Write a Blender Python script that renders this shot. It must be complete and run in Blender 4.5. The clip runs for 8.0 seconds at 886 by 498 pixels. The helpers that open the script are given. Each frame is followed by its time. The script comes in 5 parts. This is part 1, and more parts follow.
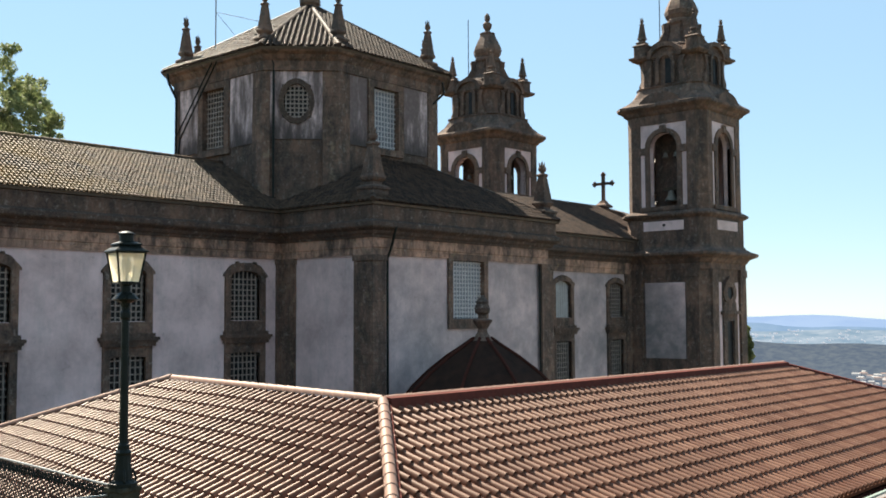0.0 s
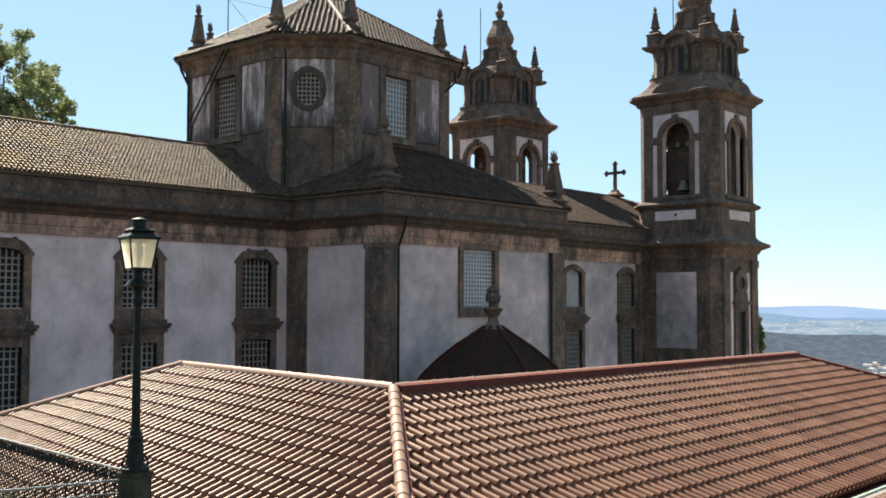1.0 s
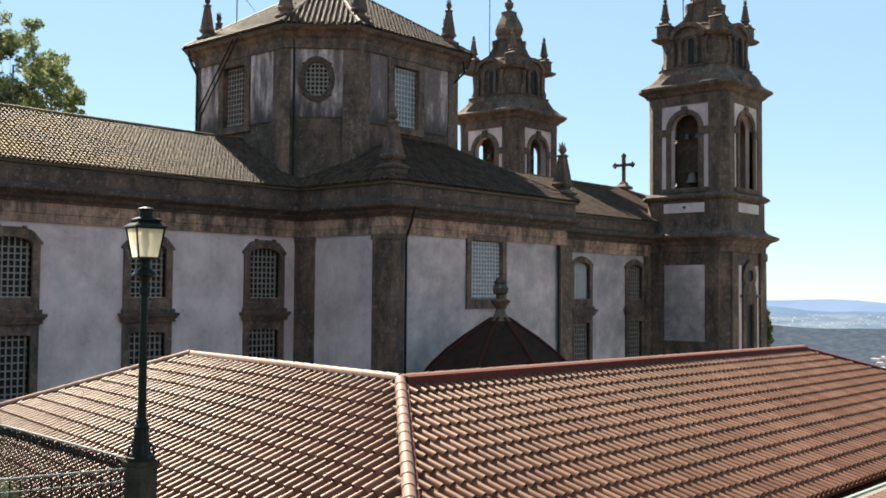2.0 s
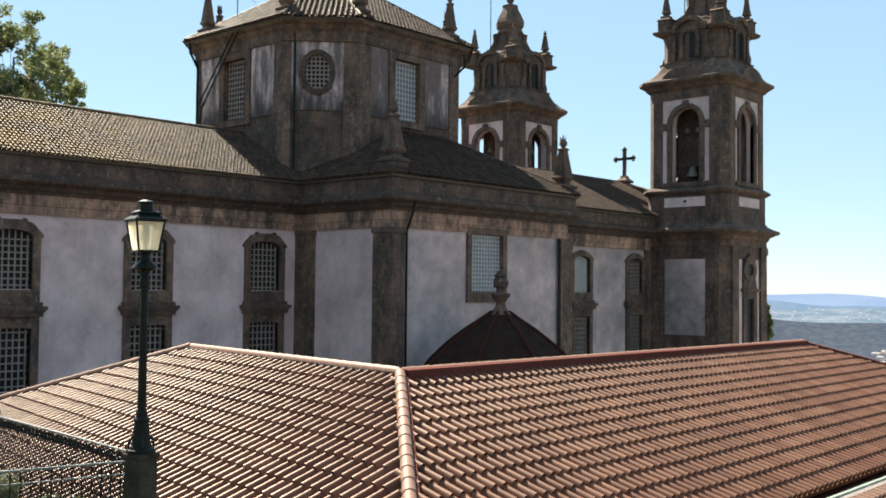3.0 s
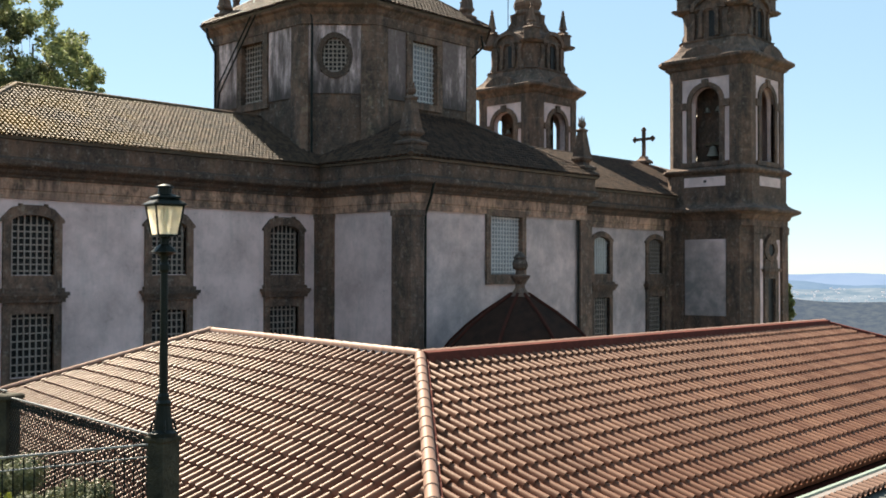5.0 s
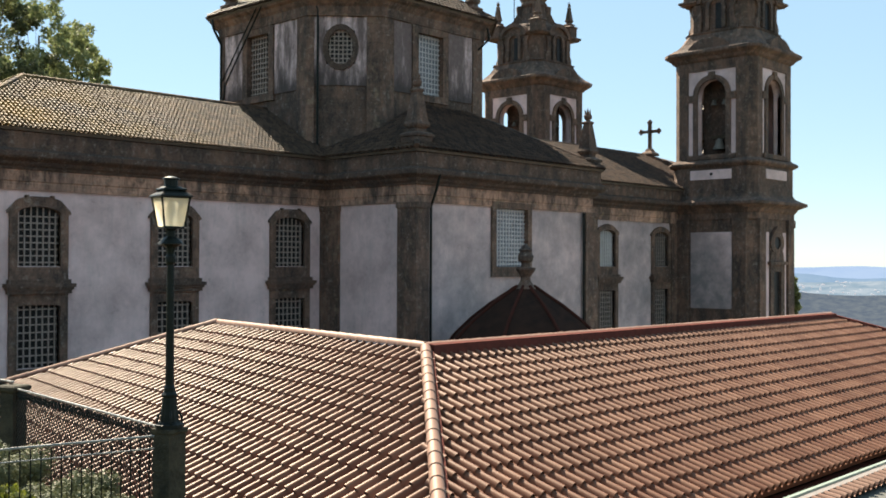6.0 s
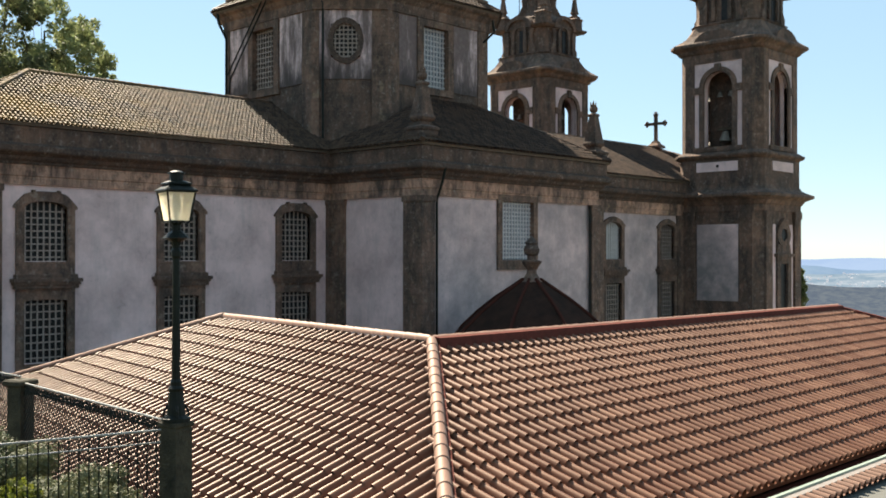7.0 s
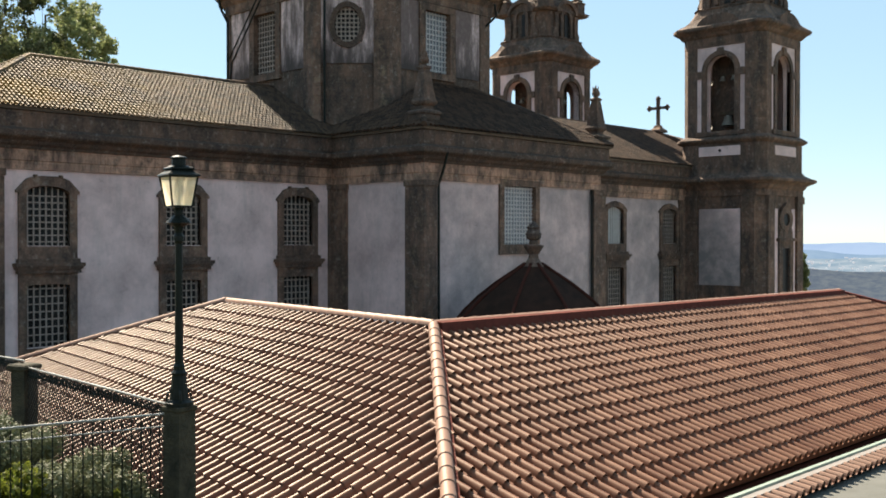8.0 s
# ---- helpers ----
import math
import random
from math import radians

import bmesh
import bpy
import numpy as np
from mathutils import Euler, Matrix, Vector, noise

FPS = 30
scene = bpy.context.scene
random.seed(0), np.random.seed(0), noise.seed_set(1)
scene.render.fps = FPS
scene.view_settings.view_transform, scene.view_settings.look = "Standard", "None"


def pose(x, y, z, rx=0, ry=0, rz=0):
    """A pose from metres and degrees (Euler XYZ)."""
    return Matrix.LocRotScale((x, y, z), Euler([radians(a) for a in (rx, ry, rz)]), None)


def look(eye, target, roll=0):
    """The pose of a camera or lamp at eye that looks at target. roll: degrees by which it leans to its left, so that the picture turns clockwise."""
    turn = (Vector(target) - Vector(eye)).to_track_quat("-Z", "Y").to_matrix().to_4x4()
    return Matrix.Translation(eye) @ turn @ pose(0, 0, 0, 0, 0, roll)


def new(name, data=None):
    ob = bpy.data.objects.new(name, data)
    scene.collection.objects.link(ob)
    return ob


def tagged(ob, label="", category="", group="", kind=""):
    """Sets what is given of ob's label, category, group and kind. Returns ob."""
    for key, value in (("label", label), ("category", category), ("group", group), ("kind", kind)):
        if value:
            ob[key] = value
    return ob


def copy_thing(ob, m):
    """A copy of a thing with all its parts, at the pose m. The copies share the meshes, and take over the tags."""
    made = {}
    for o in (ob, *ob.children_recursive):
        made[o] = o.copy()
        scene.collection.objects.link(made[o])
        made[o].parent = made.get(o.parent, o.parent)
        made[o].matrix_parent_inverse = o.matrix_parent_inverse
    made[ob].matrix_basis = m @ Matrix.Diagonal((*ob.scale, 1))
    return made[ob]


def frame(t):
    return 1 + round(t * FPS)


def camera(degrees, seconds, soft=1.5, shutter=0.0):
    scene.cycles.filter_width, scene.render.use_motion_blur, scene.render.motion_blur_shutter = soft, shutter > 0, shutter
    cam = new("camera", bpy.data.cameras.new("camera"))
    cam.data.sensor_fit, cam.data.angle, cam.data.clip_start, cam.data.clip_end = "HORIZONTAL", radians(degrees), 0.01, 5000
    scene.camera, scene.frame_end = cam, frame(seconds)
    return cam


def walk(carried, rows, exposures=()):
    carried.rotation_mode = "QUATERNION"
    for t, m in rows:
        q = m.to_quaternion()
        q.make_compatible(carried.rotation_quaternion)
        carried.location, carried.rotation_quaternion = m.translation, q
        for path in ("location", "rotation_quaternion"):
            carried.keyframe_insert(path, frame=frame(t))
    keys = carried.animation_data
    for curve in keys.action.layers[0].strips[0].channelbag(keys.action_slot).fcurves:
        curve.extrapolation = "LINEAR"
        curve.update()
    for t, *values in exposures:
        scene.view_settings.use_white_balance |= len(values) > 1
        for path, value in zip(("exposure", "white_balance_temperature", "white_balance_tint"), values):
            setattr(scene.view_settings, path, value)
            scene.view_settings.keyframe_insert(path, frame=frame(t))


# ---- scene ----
# The eye stands on a terrace above a pilgrimage church. +X runs along the nave
# from the choir to the towers, +Y across it; the church square lies at z = 0.
EYE = 10.0
cam = camera(47.06, 8.0, soft=1.8)
ROWS = [  # seconds, x, y, z from the first stand, yaw, pitch, roll
    (0.0, -0.048, -0.024, 0.006, -48.881, 3.673, -0.287),
    (0.5, -0.049, -0.019, 0.001, -48.691, 3.412, -0.135),
    (1.0, -0.056, -0.022, 0.002, -48.266, 3.020, 0.091),
    (1.5, -0.028, -0.008, -0.001, -47.866, 2.801, 0.352),
    (3.0, -0.021, -0.014, 0.002, -47.793, 2.165, 0.564),
    (3.5, -0.012, -0.016, 0.001, -47.559, 2.043, 0.479),
    (4.0, 0.002, -0.003, -0.002, -47.112, 1.787, 0.358),
    (4.5, 0.002, -0.001, -0.006, -46.886, 1.457, 0.121),
    (6.0, 0.004, 0.015, -0.002, -46.422, 0.741, 0.223),
    (6.5, 0.016, 0.020, -0.000, -46.169, 0.578, 0.177),
    (7.0, 0.012, 0.010, -0.004, -46.078, 0.363, 0.003),
    (7.5, 0.014, 0.021, -0.007, -46.131, 0.029, -0.042),
    (8.0, 0.000, 0.000, 0.000, -45.970, -0.510, 0.000),
]
walk(cam, [(t, pose(dx, dy, EYE + dz, 90 + p, 0, y) @ pose(0, 0, 0, 0, 0, r)) for t, dx, dy, dz, y, p, r in ROWS],
     exposures=[(0.0, 1.60, 6650, 11), (8.0, 1.62, 7000, 12)])

# ---- world and sun ----
SUN_DIR = Vector((0.20, 0.785, 0.91)).normalized()
sky_world = bpy.data.worlds.new("sky")
scene.world = sky_world
sky_world.use_nodes = True
wn = sky_world.node_tree.nodes
sky = wn.new("ShaderNodeTexSky")
sky.sky_type = 'NISHITA'
sky.sun_disc = False
sky.sun_elevation = math.asin(SUN_DIR.z)
sky.sun_rotation = math.atan2(SUN_DIR.x, SUN_DIR.y)
sky.altitude = 1600
sky.air_density, sky.dust_density, sky.ozone_density = 1.15, 0.0, 2.0
wn["Background"].inputs[1].default_value = 0.052
# thin even haze over the clear sky
haze = wn.new("ShaderNodeMix")
haze.data_type = 'RGBA'
haze.inputs[0].default_value = 0.55
haze.inputs[7].default_value = (3.4, 5.5, 6.9, 1)
sky_world.node_tree.links.new(sky.outputs[0], haze.inputs[6])
sky_world.node_tree.links.new(haze.outputs[2], wn["Background"].inputs[0])
sun_data = bpy.data.lights.new("sun", 'SUN')
sun_data.energy, sun_data.angle, sun_data.color = 5.0, radians(0.53), (1.0, 0.92, 0.77)
sun = new("sun", sun_data)
sun.matrix_world = look(SUN_DIR * 200, (0, 0, 0))


# ---- materials ----
class Mat:
    """A small wrapper to write node materials in few lines."""

    def __init__(self, name, rough=0.8, metal=0.0, spec=0.3):
        self.m = bpy.data.materials.new(name)
        self.m.use_nodes = True
        self.n, self.l = self.m.node_tree.nodes, self.m.node_tree.links
        self.b = self.n["Principled BSDF"]
        self.b.inputs["Roughness"].default_value = rough
        self.b.inputs["Metallic"].default_value = metal
        self.b.inputs["Specular IOR Level"].default_value = spec
        self.pos = self.n.new("ShaderNodeNewGeometry").outputs["Position"]

    def put(self, socket, value):
        if isinstance(value, bpy.types.NodeSocket):
            self.l.new(value, socket)
        else:
            socket.default_value = value

    def scaled(self, s, shift=(0, 0, 0)):
        mp = self.n.new("ShaderNodeMapping")
        mp.inputs["Scale"].default_value = s
        mp.inputs["Location"].default_value = shift
        self.l.new(self.pos, mp.inputs["Vector"])
        return mp.outputs[0]

    def noise(self, scale, detail=4, rough=0.6, vec=None):
        t = self.n.new("ShaderNodeTexNoise")
        t.inputs["Scale"].default_value = scale
        t.inputs["Detail"].default_value = detail
        t.inputs["Roughness"].default_value = rough
        self.l.new(vec or self.pos, t.inputs["Vector"])
        return t.outputs["Fac"]

    def ramp(self, fac, lo, hi):
        r = self.n.new("ShaderNodeMapRange")
        r.inputs["From Min"].default_value, r.inputs["From Max"].default_value = lo, hi
        self.l.new(fac, r.inputs["Value"])
        return r.outputs[0]

    def mul(self, a, b, op='MULTIPLY'):
        r = self.n.new("ShaderNodeMath")
        r.operation = op
        self.put(r.inputs[0], a), self.put(r.inputs[1], b)
        return r.outputs[0]

    def mix(self, fac, a, b, blend='MIX'):
        r = self.n.new("ShaderNodeMix")
        r.data_type, r.blend_type = 'RGBA', blend
        self.put(r.inputs[0], fac)
        self.put(r.inputs[6], (*a, 1) if isinstance(a, tuple) else a)
        self.put(r.inputs[7], (*b, 1) if isinstance(b, tuple) else b)
        return r.outputs[2]

    def random(self):
        return self.n.new("ShaderNodeObjectInfo").outputs["Random"]

    def island(self):
        return self.n.new("ShaderNodeNewGeometry").outputs["Random Per Island"]

    def colour(self, c):
        self.put(self.b.inputs["Base Color"], (*c, 1) if isinstance(c, tuple) else c)
        return self

    def bump(self, fac, strength, distance):
        r = self.n.new("ShaderNodeBump")
        r.inputs["Strength"].default_value, r.inputs["Distance"].default_value = strength, distance
        self.l.new(fac, r.inputs["Height"])
        self.l.new(r.outputs[0], self.b.inputs["Normal"])
        return self


def stucco_mat(name="old_lime_stucco", dirt=0.0, size=0.22, shift=0.0):
    k = Mat(name, 0.9)
    blot = k.ramp(k.noise(0.45, 6, 0.7), 0.38, 0.66)
    runs = k.ramp(k.noise(1.0, 5, 0.7, k.scaled((1.5, 1.5, 0.3))), 0.50, 0.78)
    spots = k.ramp(k.noise(1.8, 7, 0.75), 0.60, 0.72)
    c = k.mix(blot, (0.73, 0.555, 0.535), (0.46, 0.345, 0.33))
    c = k.mix(k.mul(runs, 0.5), c, (0.32, 0.285, 0.265))
    c = k.mix(k.mul(spots, 0.5), c, (0.27, 0.235, 0.21))
    marks = k.ramp(k.noise(3.2, 8, 0.8, k.scaled((1.2, 1.2, 0.7))), 0.60, 0.68)
    c = k.mix(k.mul(marks, 0.45), c, (0.25, 0.21, 0.19))
    flecks = k.mul(k.ramp(k.noise(6.5, 7, 0.8), 0.62, 0.68), k.ramp(k.noise(0.8, 3), 0.5, 0.62))
    c = k.mix(k.mul(flecks, 0.8), c, (0.16, 0.13, 0.115))
    if dirt:
        cloud = k.ramp(k.noise(size, 6, 0.7, k.scaled((1, 1, 1), (shift, 0, 0))), 0.36, 0.62)
        c = k.mix(k.mul(cloud, dirt), c, (0.20, 0.185, 0.185))
    return k.colour(c).bump(k.noise(9, 5), 0.35, 0.02).m


def drum_stucco_mat(name="weathered_drum_stucco", lo=0.40, hi=0.58, foot=9.1):
    k = Mat(name, 0.9)
    runs = k.ramp(k.noise(0.9, 6, 0.72, k.scaled((1.3, 1.3, 0.22))), lo, hi)
    fine = k.noise(5, 5)
    c = k.mix(runs, (0.78, 0.595, 0.575), (0.15, 0.11, 0.105))
    c = k.mix(k.ramp(fine, 0.45, 0.8), c, (0.20, 0.165, 0.15))
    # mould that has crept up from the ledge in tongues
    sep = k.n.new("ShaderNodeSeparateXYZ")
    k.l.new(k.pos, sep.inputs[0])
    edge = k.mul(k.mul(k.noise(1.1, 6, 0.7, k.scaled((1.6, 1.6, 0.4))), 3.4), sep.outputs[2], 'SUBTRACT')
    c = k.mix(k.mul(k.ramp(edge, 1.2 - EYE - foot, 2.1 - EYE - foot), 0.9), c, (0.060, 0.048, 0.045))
    return k.colour(c).bump(fine, 0.4, 0.02).m


def granite_mat(name="dark_weathered_granite", warm=0.5, light=1.0):
    k = Mat(name, 0.88)
    big = k.ramp(k.noise(0.3, 6, 0.7), 0.36, 0.64)
    runs = k.ramp(k.noise(0.8, 7, 0.75, k.scaled((1.4, 1.4, 0.45))), 0.42, 0.60)
    patch = k.ramp(k.noise(0.75, 7, 0.75), 0.50, 0.62)
    grain = k.noise(14, 4, 0.7)
    brick = k.n.new("ShaderNodeTexBrick")
    brick.inputs["Scale"].default_value = 1.0
    brick.inputs["Brick Width"].default_value, brick.inputs["Row Height"].default_value = 1.15, 0.46
    brick.inputs["Mortar Size"].default_value = 0.012
    for i, v in ((1, 0.90), (2, 1.08), (3, 0.72)):
        brick.inputs[i].default_value = (v, v, v, 1)
    flat = k.n.new("ShaderNodeVectorMath")
    flat.operation = 'DOT_PRODUCT'
    k.l.new(k.pos, flat.inputs[0])
    flat.inputs[1].default_value = (0.83, 0.77, 0)
    sep = k.n.new("ShaderNodeSeparateXYZ")
    k.l.new(k.pos, sep.inputs[0])
    com = k.n.new("ShaderNodeCombineXYZ")
    k.l.new(flat.outputs["Value"], com.inputs[0]), k.l.new(sep.outputs[2], com.inputs[1])
    k.l.new(com.outputs[0], brick.inputs["Vector"])
    a = tuple(light * v for v in (0.35, 0.20, 0.135))
    b = tuple(light * v for v in (0.19, 0.115, 0.085))
    c = k.mix(big, a, b)
    c = k.mix(k.mul(runs, 0.9), c, (0.032, 0.024, 0.022))
    c = k.mix(k.mul(patch, 0.75), c, (0.040, 0.031, 0.025))
    c = k.mix(k.mul(k.ramp(k.noise(1.9, 7, 0.75), 0.56, 0.68), warm), c, (0.34, 0.25, 0.15))
    c = k.mix(1.0, c, brick.outputs["Color"], 'MULTIPLY')
    c = k.mix(k.mul(k.ramp(k.noise(3.6, 8, 0.8), 0.55, 0.64), 0.45), c, (0.36, 0.31, 0.26))
    c = k.mix(k.mul(k.ramp(k.noise(2.7, 8, 0.8), 0.56, 0.64), 0.6), c, (0.03, 0.027, 0.025))
    c = k.mix(k.mul(k.ramp(grain, 0.4, 0.8), 0.45), c, (0.20, 0.15, 0.118))
    return k.colour(c).bump(grain, 0.5, 0.03).m


def old_tile_mat():
    k = Mat("old_clay_roof_tile", 0.6, spec=0.1)
    k.b.inputs["Specular Tint"].default_value = (1.0, 0.80, 0.58, 1)
    c = k.mix(k.island(), (0.085, 0.052, 0.038), (0.034, 0.025, 0.021))
    sep = k.n.new("ShaderNodeSeparateXYZ")
    k.l.new(k.pos, sep.inputs[0])
    # sunlit paleness painted on the choir end; yellow lichen towards its far end
    east = k.ramp(sep.outputs[0], 34.0, 24.0)
    sunlit_pale = k.mul(east, k.ramp(k.noise(0.9, 6, 0.7), 0.25, 0.5))
    c = k.mix(k.mul(sunlit_pale, 0.8), c, k.mix(k.island(), (0.160, 0.108, 0.070), (0.064, 0.045, 0.032)))
    far = k.ramp(sep.outputs[0], 27.0, 17.0)
    c = k.mix(k.mul(k.mul(k.ramp(k.noise(0.4, 6, 0.65), 0.42, 0.6), 0.8), far), c, (0.23, 0.132, 0.028))
    c = k.mix(k.ramp(k.noise(1.5, 6, 0.7), 0.56, 0.8), c, (0.03, 0.026, 0.023))
    return k.colour(c).bump(k.noise(18, 4), 0.4, 0.02).m


def new_tile_mat(name="terracotta_roof_tile", rough=0.47, pale=0.0):
    k = Mat(name, rough, spec=0.31)
    k.b.inputs["Specular Tint"].default_value = (1.0, 0.88, 0.70, 1)
    r = k.mul(k.random(), k.island(), 'ADD')
    f = k.n.new("ShaderNodeMath")
    f.operation = 'FRACT'
    k.l.new(k.mul(r, 3.7), f.inputs[0])
    c = k.mix(f.outputs[0], (0.118, 0.045, 0.027), (0.195, 0.094, 0.060))
    c = k.mix(k.mul(k.ramp(k.noise(0.5, 5, 0.65), 0.45, 0.75), 0.55), c, (0.08, 0.032, 0.02))
    c = k.mix(k.mul(k.ramp(k.noise(7, 6, 0.7), 0.5, 0.8), 0.4), c, (0.15, 0.086, 0.058))
    if pale:
        c = k.mix(pale, c, (0.31, 0.20, 0.155))
    return k.colour(c).bump(k.noise(60, 3), 0.25, 0.004).m


def plain_mat(name, a, b, scale=3.0, rough=0.7, metal=0.0, spec=0.3, bump=0.2, size=0.01):
    k = Mat(name, rough, metal, spec)
    n = k.noise(scale, 5, 0.65)
    return k.colour(k.mix(k.ramp(n, 0.35, 0.7), a, b)).bump(k.noise(scale * 6, 3), bump, size).m


def leaf_mat(name, a, b, c, thin=0.5):
    k = Mat(name, 0.6, spec=0.3)
    r = k.island()
    col = k.mix(r, a, b)
    col = k.mix(k.ramp(k.noise(0.5, 3), 0.5, 0.7), col, c)
    k.b.inputs["Transmission Weight"].default_value = 0.0
    tr = k.n.new("ShaderNodeBsdfTranslucent")
    k.l.new(col, tr.inputs[0])
    mx = k.n.new("ShaderNodeMixShader")
    mx.inputs[0].default_value = thin
    k.l.new(k.b.outputs[0], mx.inputs[1]), k.l.new(tr.outputs[0], mx.inputs[2])
    k.l.new(mx.outputs[0], k.n["Material Output"].inputs[0])
    return k.colour(col).m


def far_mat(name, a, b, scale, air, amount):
    """Distance with its bright haze put in as glow, for the backdrop hills only."""
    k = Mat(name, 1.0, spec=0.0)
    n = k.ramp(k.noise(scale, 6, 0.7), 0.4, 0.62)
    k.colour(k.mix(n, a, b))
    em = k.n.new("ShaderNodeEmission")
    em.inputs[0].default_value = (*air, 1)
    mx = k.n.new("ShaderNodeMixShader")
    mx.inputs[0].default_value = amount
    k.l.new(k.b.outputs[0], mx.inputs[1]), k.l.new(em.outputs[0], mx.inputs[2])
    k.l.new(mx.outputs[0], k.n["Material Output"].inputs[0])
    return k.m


STUCCO = stucco_mat()
STUCCO_GREY = stucco_mat("grey_stained_stucco", 0.8)
STUCCO_CLOUDY = stucco_mat("clouded_dark_stucco", 0.97, 0.3, 1.4)
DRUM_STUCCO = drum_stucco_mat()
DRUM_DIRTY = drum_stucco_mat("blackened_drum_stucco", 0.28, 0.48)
GRANITE = granite_mat(light=0.7)
GRANITE_BROWN = granite_mat("reddish_brown_granite", 0.7, 1.9)
GRANITE_DARK = granite_mat("blackened_granite", 0.2, 0.5)
GRANITE_BLACK = granite_mat("near_black_granite", 0.1, 0.3)
GRANITE_TOWER = granite_mat("brown_weathered_granite", 0.3, 0.58)
GRANITE_OLIVE = granite_mat("blackened_olive_granite", 0.12, 0.5)
OLD_TILE = old_tile_mat()
NEW_TILE = new_tile_mat()
CAP_TILE = new_tile_mat("pale_terracotta_cap_tile", 0.55, 0.5)
CHAPEL_ROOF = plain_mat("dark_red_clay", (0.040, 0.021, 0.015), (0.022, 0.014, 0.011), 2.0, 0.9, spec=0.06)
CHAPEL_RIB = plain_mat("red_clay_rib", (0.062, 0.021, 0.015), (0.04, 0.017, 0.013), 3.0, 0.9, spec=0.06)
MORTAR = plain_mat("roof_underlay", (0.15, 0.05, 0.028), (0.10, 0.036, 0.02), 4.0, 0.9, spec=0.1)
OLD_UNDER = plain_mat("old_roof_bed", (0.14, 0.11, 0.085), (0.09, 0.075, 0.06), 3.0, 0.9)
IRON = plain_mat("dark_green_cast_iron", (0.007, 0.010, 0.008), (0.014, 0.016, 0.014), 12.0, 0.4, 0.0, 0.14)
BARS = plain_mat("pale_window_bars", (0.33, 0.27, 0.235), (0.22, 0.18, 0.15), 6.0, 0.7)
DARK_GLASS = plain_mat("dark_window_glass", (0.012, 0.012, 0.013), (0.03, 0.028, 0.026), 1.5, 0.35, 0.0, 0.12, 0.05)
PALE_GLASS = plain_mat("pale_lit_window_glass", (0.22, 0.24, 0.28), (0.14, 0.155, 0.18), 1.5, 0.25, 0.0, 0.5, 0.05)
PALE_BARS = plain_mat("white_window_bars", (0.52, 0.50, 0.50), (0.40, 0.385, 0.385), 6.0, 0.6)
BOUNCE_PALE = plain_mat("pale_bounce_sheet", (0.30, 0.26, 0.21), (0.23, 0.20, 0.16), 0.8, 0.9)
BLIND = plain_mat("white_window_blind", (0.52, 0.51, 0.50), (0.40, 0.39, 0.38), 2.5, 0.8)
BRONZE = plain_mat("green_bronze", (0.20, 0.18, 0.15), (0.13, 0.12, 0.10), 6.0, 0.55, 0.2)
WIRE = plain_mat("galvanised_wire", (0.277, 0.277, 0.264), (0.198, 0.198, 0.191), 8.0, 0.5, 0.4, 0.5)
PILLAR = plain_mat("mossy_granite_post", (0.065, 0.055, 0.036), (0.014, 0.015, 0.010), 5.0, 0.9, bump=0.8, size=0.03)
ZINC = plain_mat("pale_painted_gutter", (0.264, 0.317, 0.271), (0.211, 0.257, 0.218), 5.0, 0.5)
FLASH = plain_mat("pale_mortar_flashing", (0.218, 0.195, 0.182), (0.165, 0.149, 0.139), 5.0, 0.8)
GREY_WALL = plain_mat("grey_cement_render", (0.115, 0.115, 0.105), (0.088, 0.088, 0.078), 1.5, 0.9)
SHADED_RED = plain_mat("shaded_dark_red", (0.13, 0.036, 0.026), (0.08, 0.026, 0.02), 5.0, 0.9, spec=0.1)
BARK = plain_mat("tree_bark", (0.10, 0.075, 0.05), (0.05, 0.04, 0.03), 3.0, 0.95, bump=0.7, size=0.05)
LEAVES = leaf_mat("tree_leaves", (0.13, 0.17, 0.065), (0.33, 0.35, 0.165), (0.09, 0.12, 0.045))
DARK_LEAVES = leaf_mat("dark_tree_leaves", (0.045, 0.06, 0.03), (0.13, 0.14, 0.06), (0.03, 0.045, 0.02))
SHRUB = leaf_mat("silver_shrub_leaves", (0.09, 0.10, 0.05), (0.16, 0.17, 0.09), (0.042, 0.055, 0.025), 0.2)
SHRUB_GREEN = leaf_mat("green_shrub_leaves", (0.085, 0.115, 0.016), (0.16, 0.17, 0.028), (0.03, 0.045, 0.011))
GROUND = plain_mat("grass_and_earth", (0.046, 0.056, 0.020), (0.073, 0.059, 0.036), 0.6, 0.95, bump=0.6, size=0.05)


# ---- mesh helpers ----
def box(bm, x0, x1, y0, y1, z0, z1):
    v = [bm.verts.new((x, y, z)) for z in (z0, z1) for x, y in ((x0, y0), (x1, y0), (x1, y1), (x0, y1))]
    for f in ((3, 2, 1, 0), (4, 5, 6, 7), (0, 1, 5, 4), (1, 2, 6, 5), (2, 3, 7, 6), (3, 0, 4, 7)):
        bm.faces.new([v[i] for i in f])


def loft(bm, rings, closed=True):
    """Skin through rings of points, with both ends closed."""
    rows = [[bm.verts.new(p) for p in r] for r in rings]
    n = len(rows[0])
    for a, b in zip(rows, rows[1:]):
        for i in range(n):
            j = (i + 1) % n
            bm.faces.new((a[i], a[j], b[j], b[i]))
    if closed:
        bm.faces.new(rows[0][::-1]), bm.faces.new(rows[-1])


def ring(cx, cy, r, n, z, turn=0.0):
    return [(cx + r * math.cos(turn + 2 * math.pi * i / n), cy + r * math.sin(turn + 2 * math.pi * i / n), z) for i in range(n)]


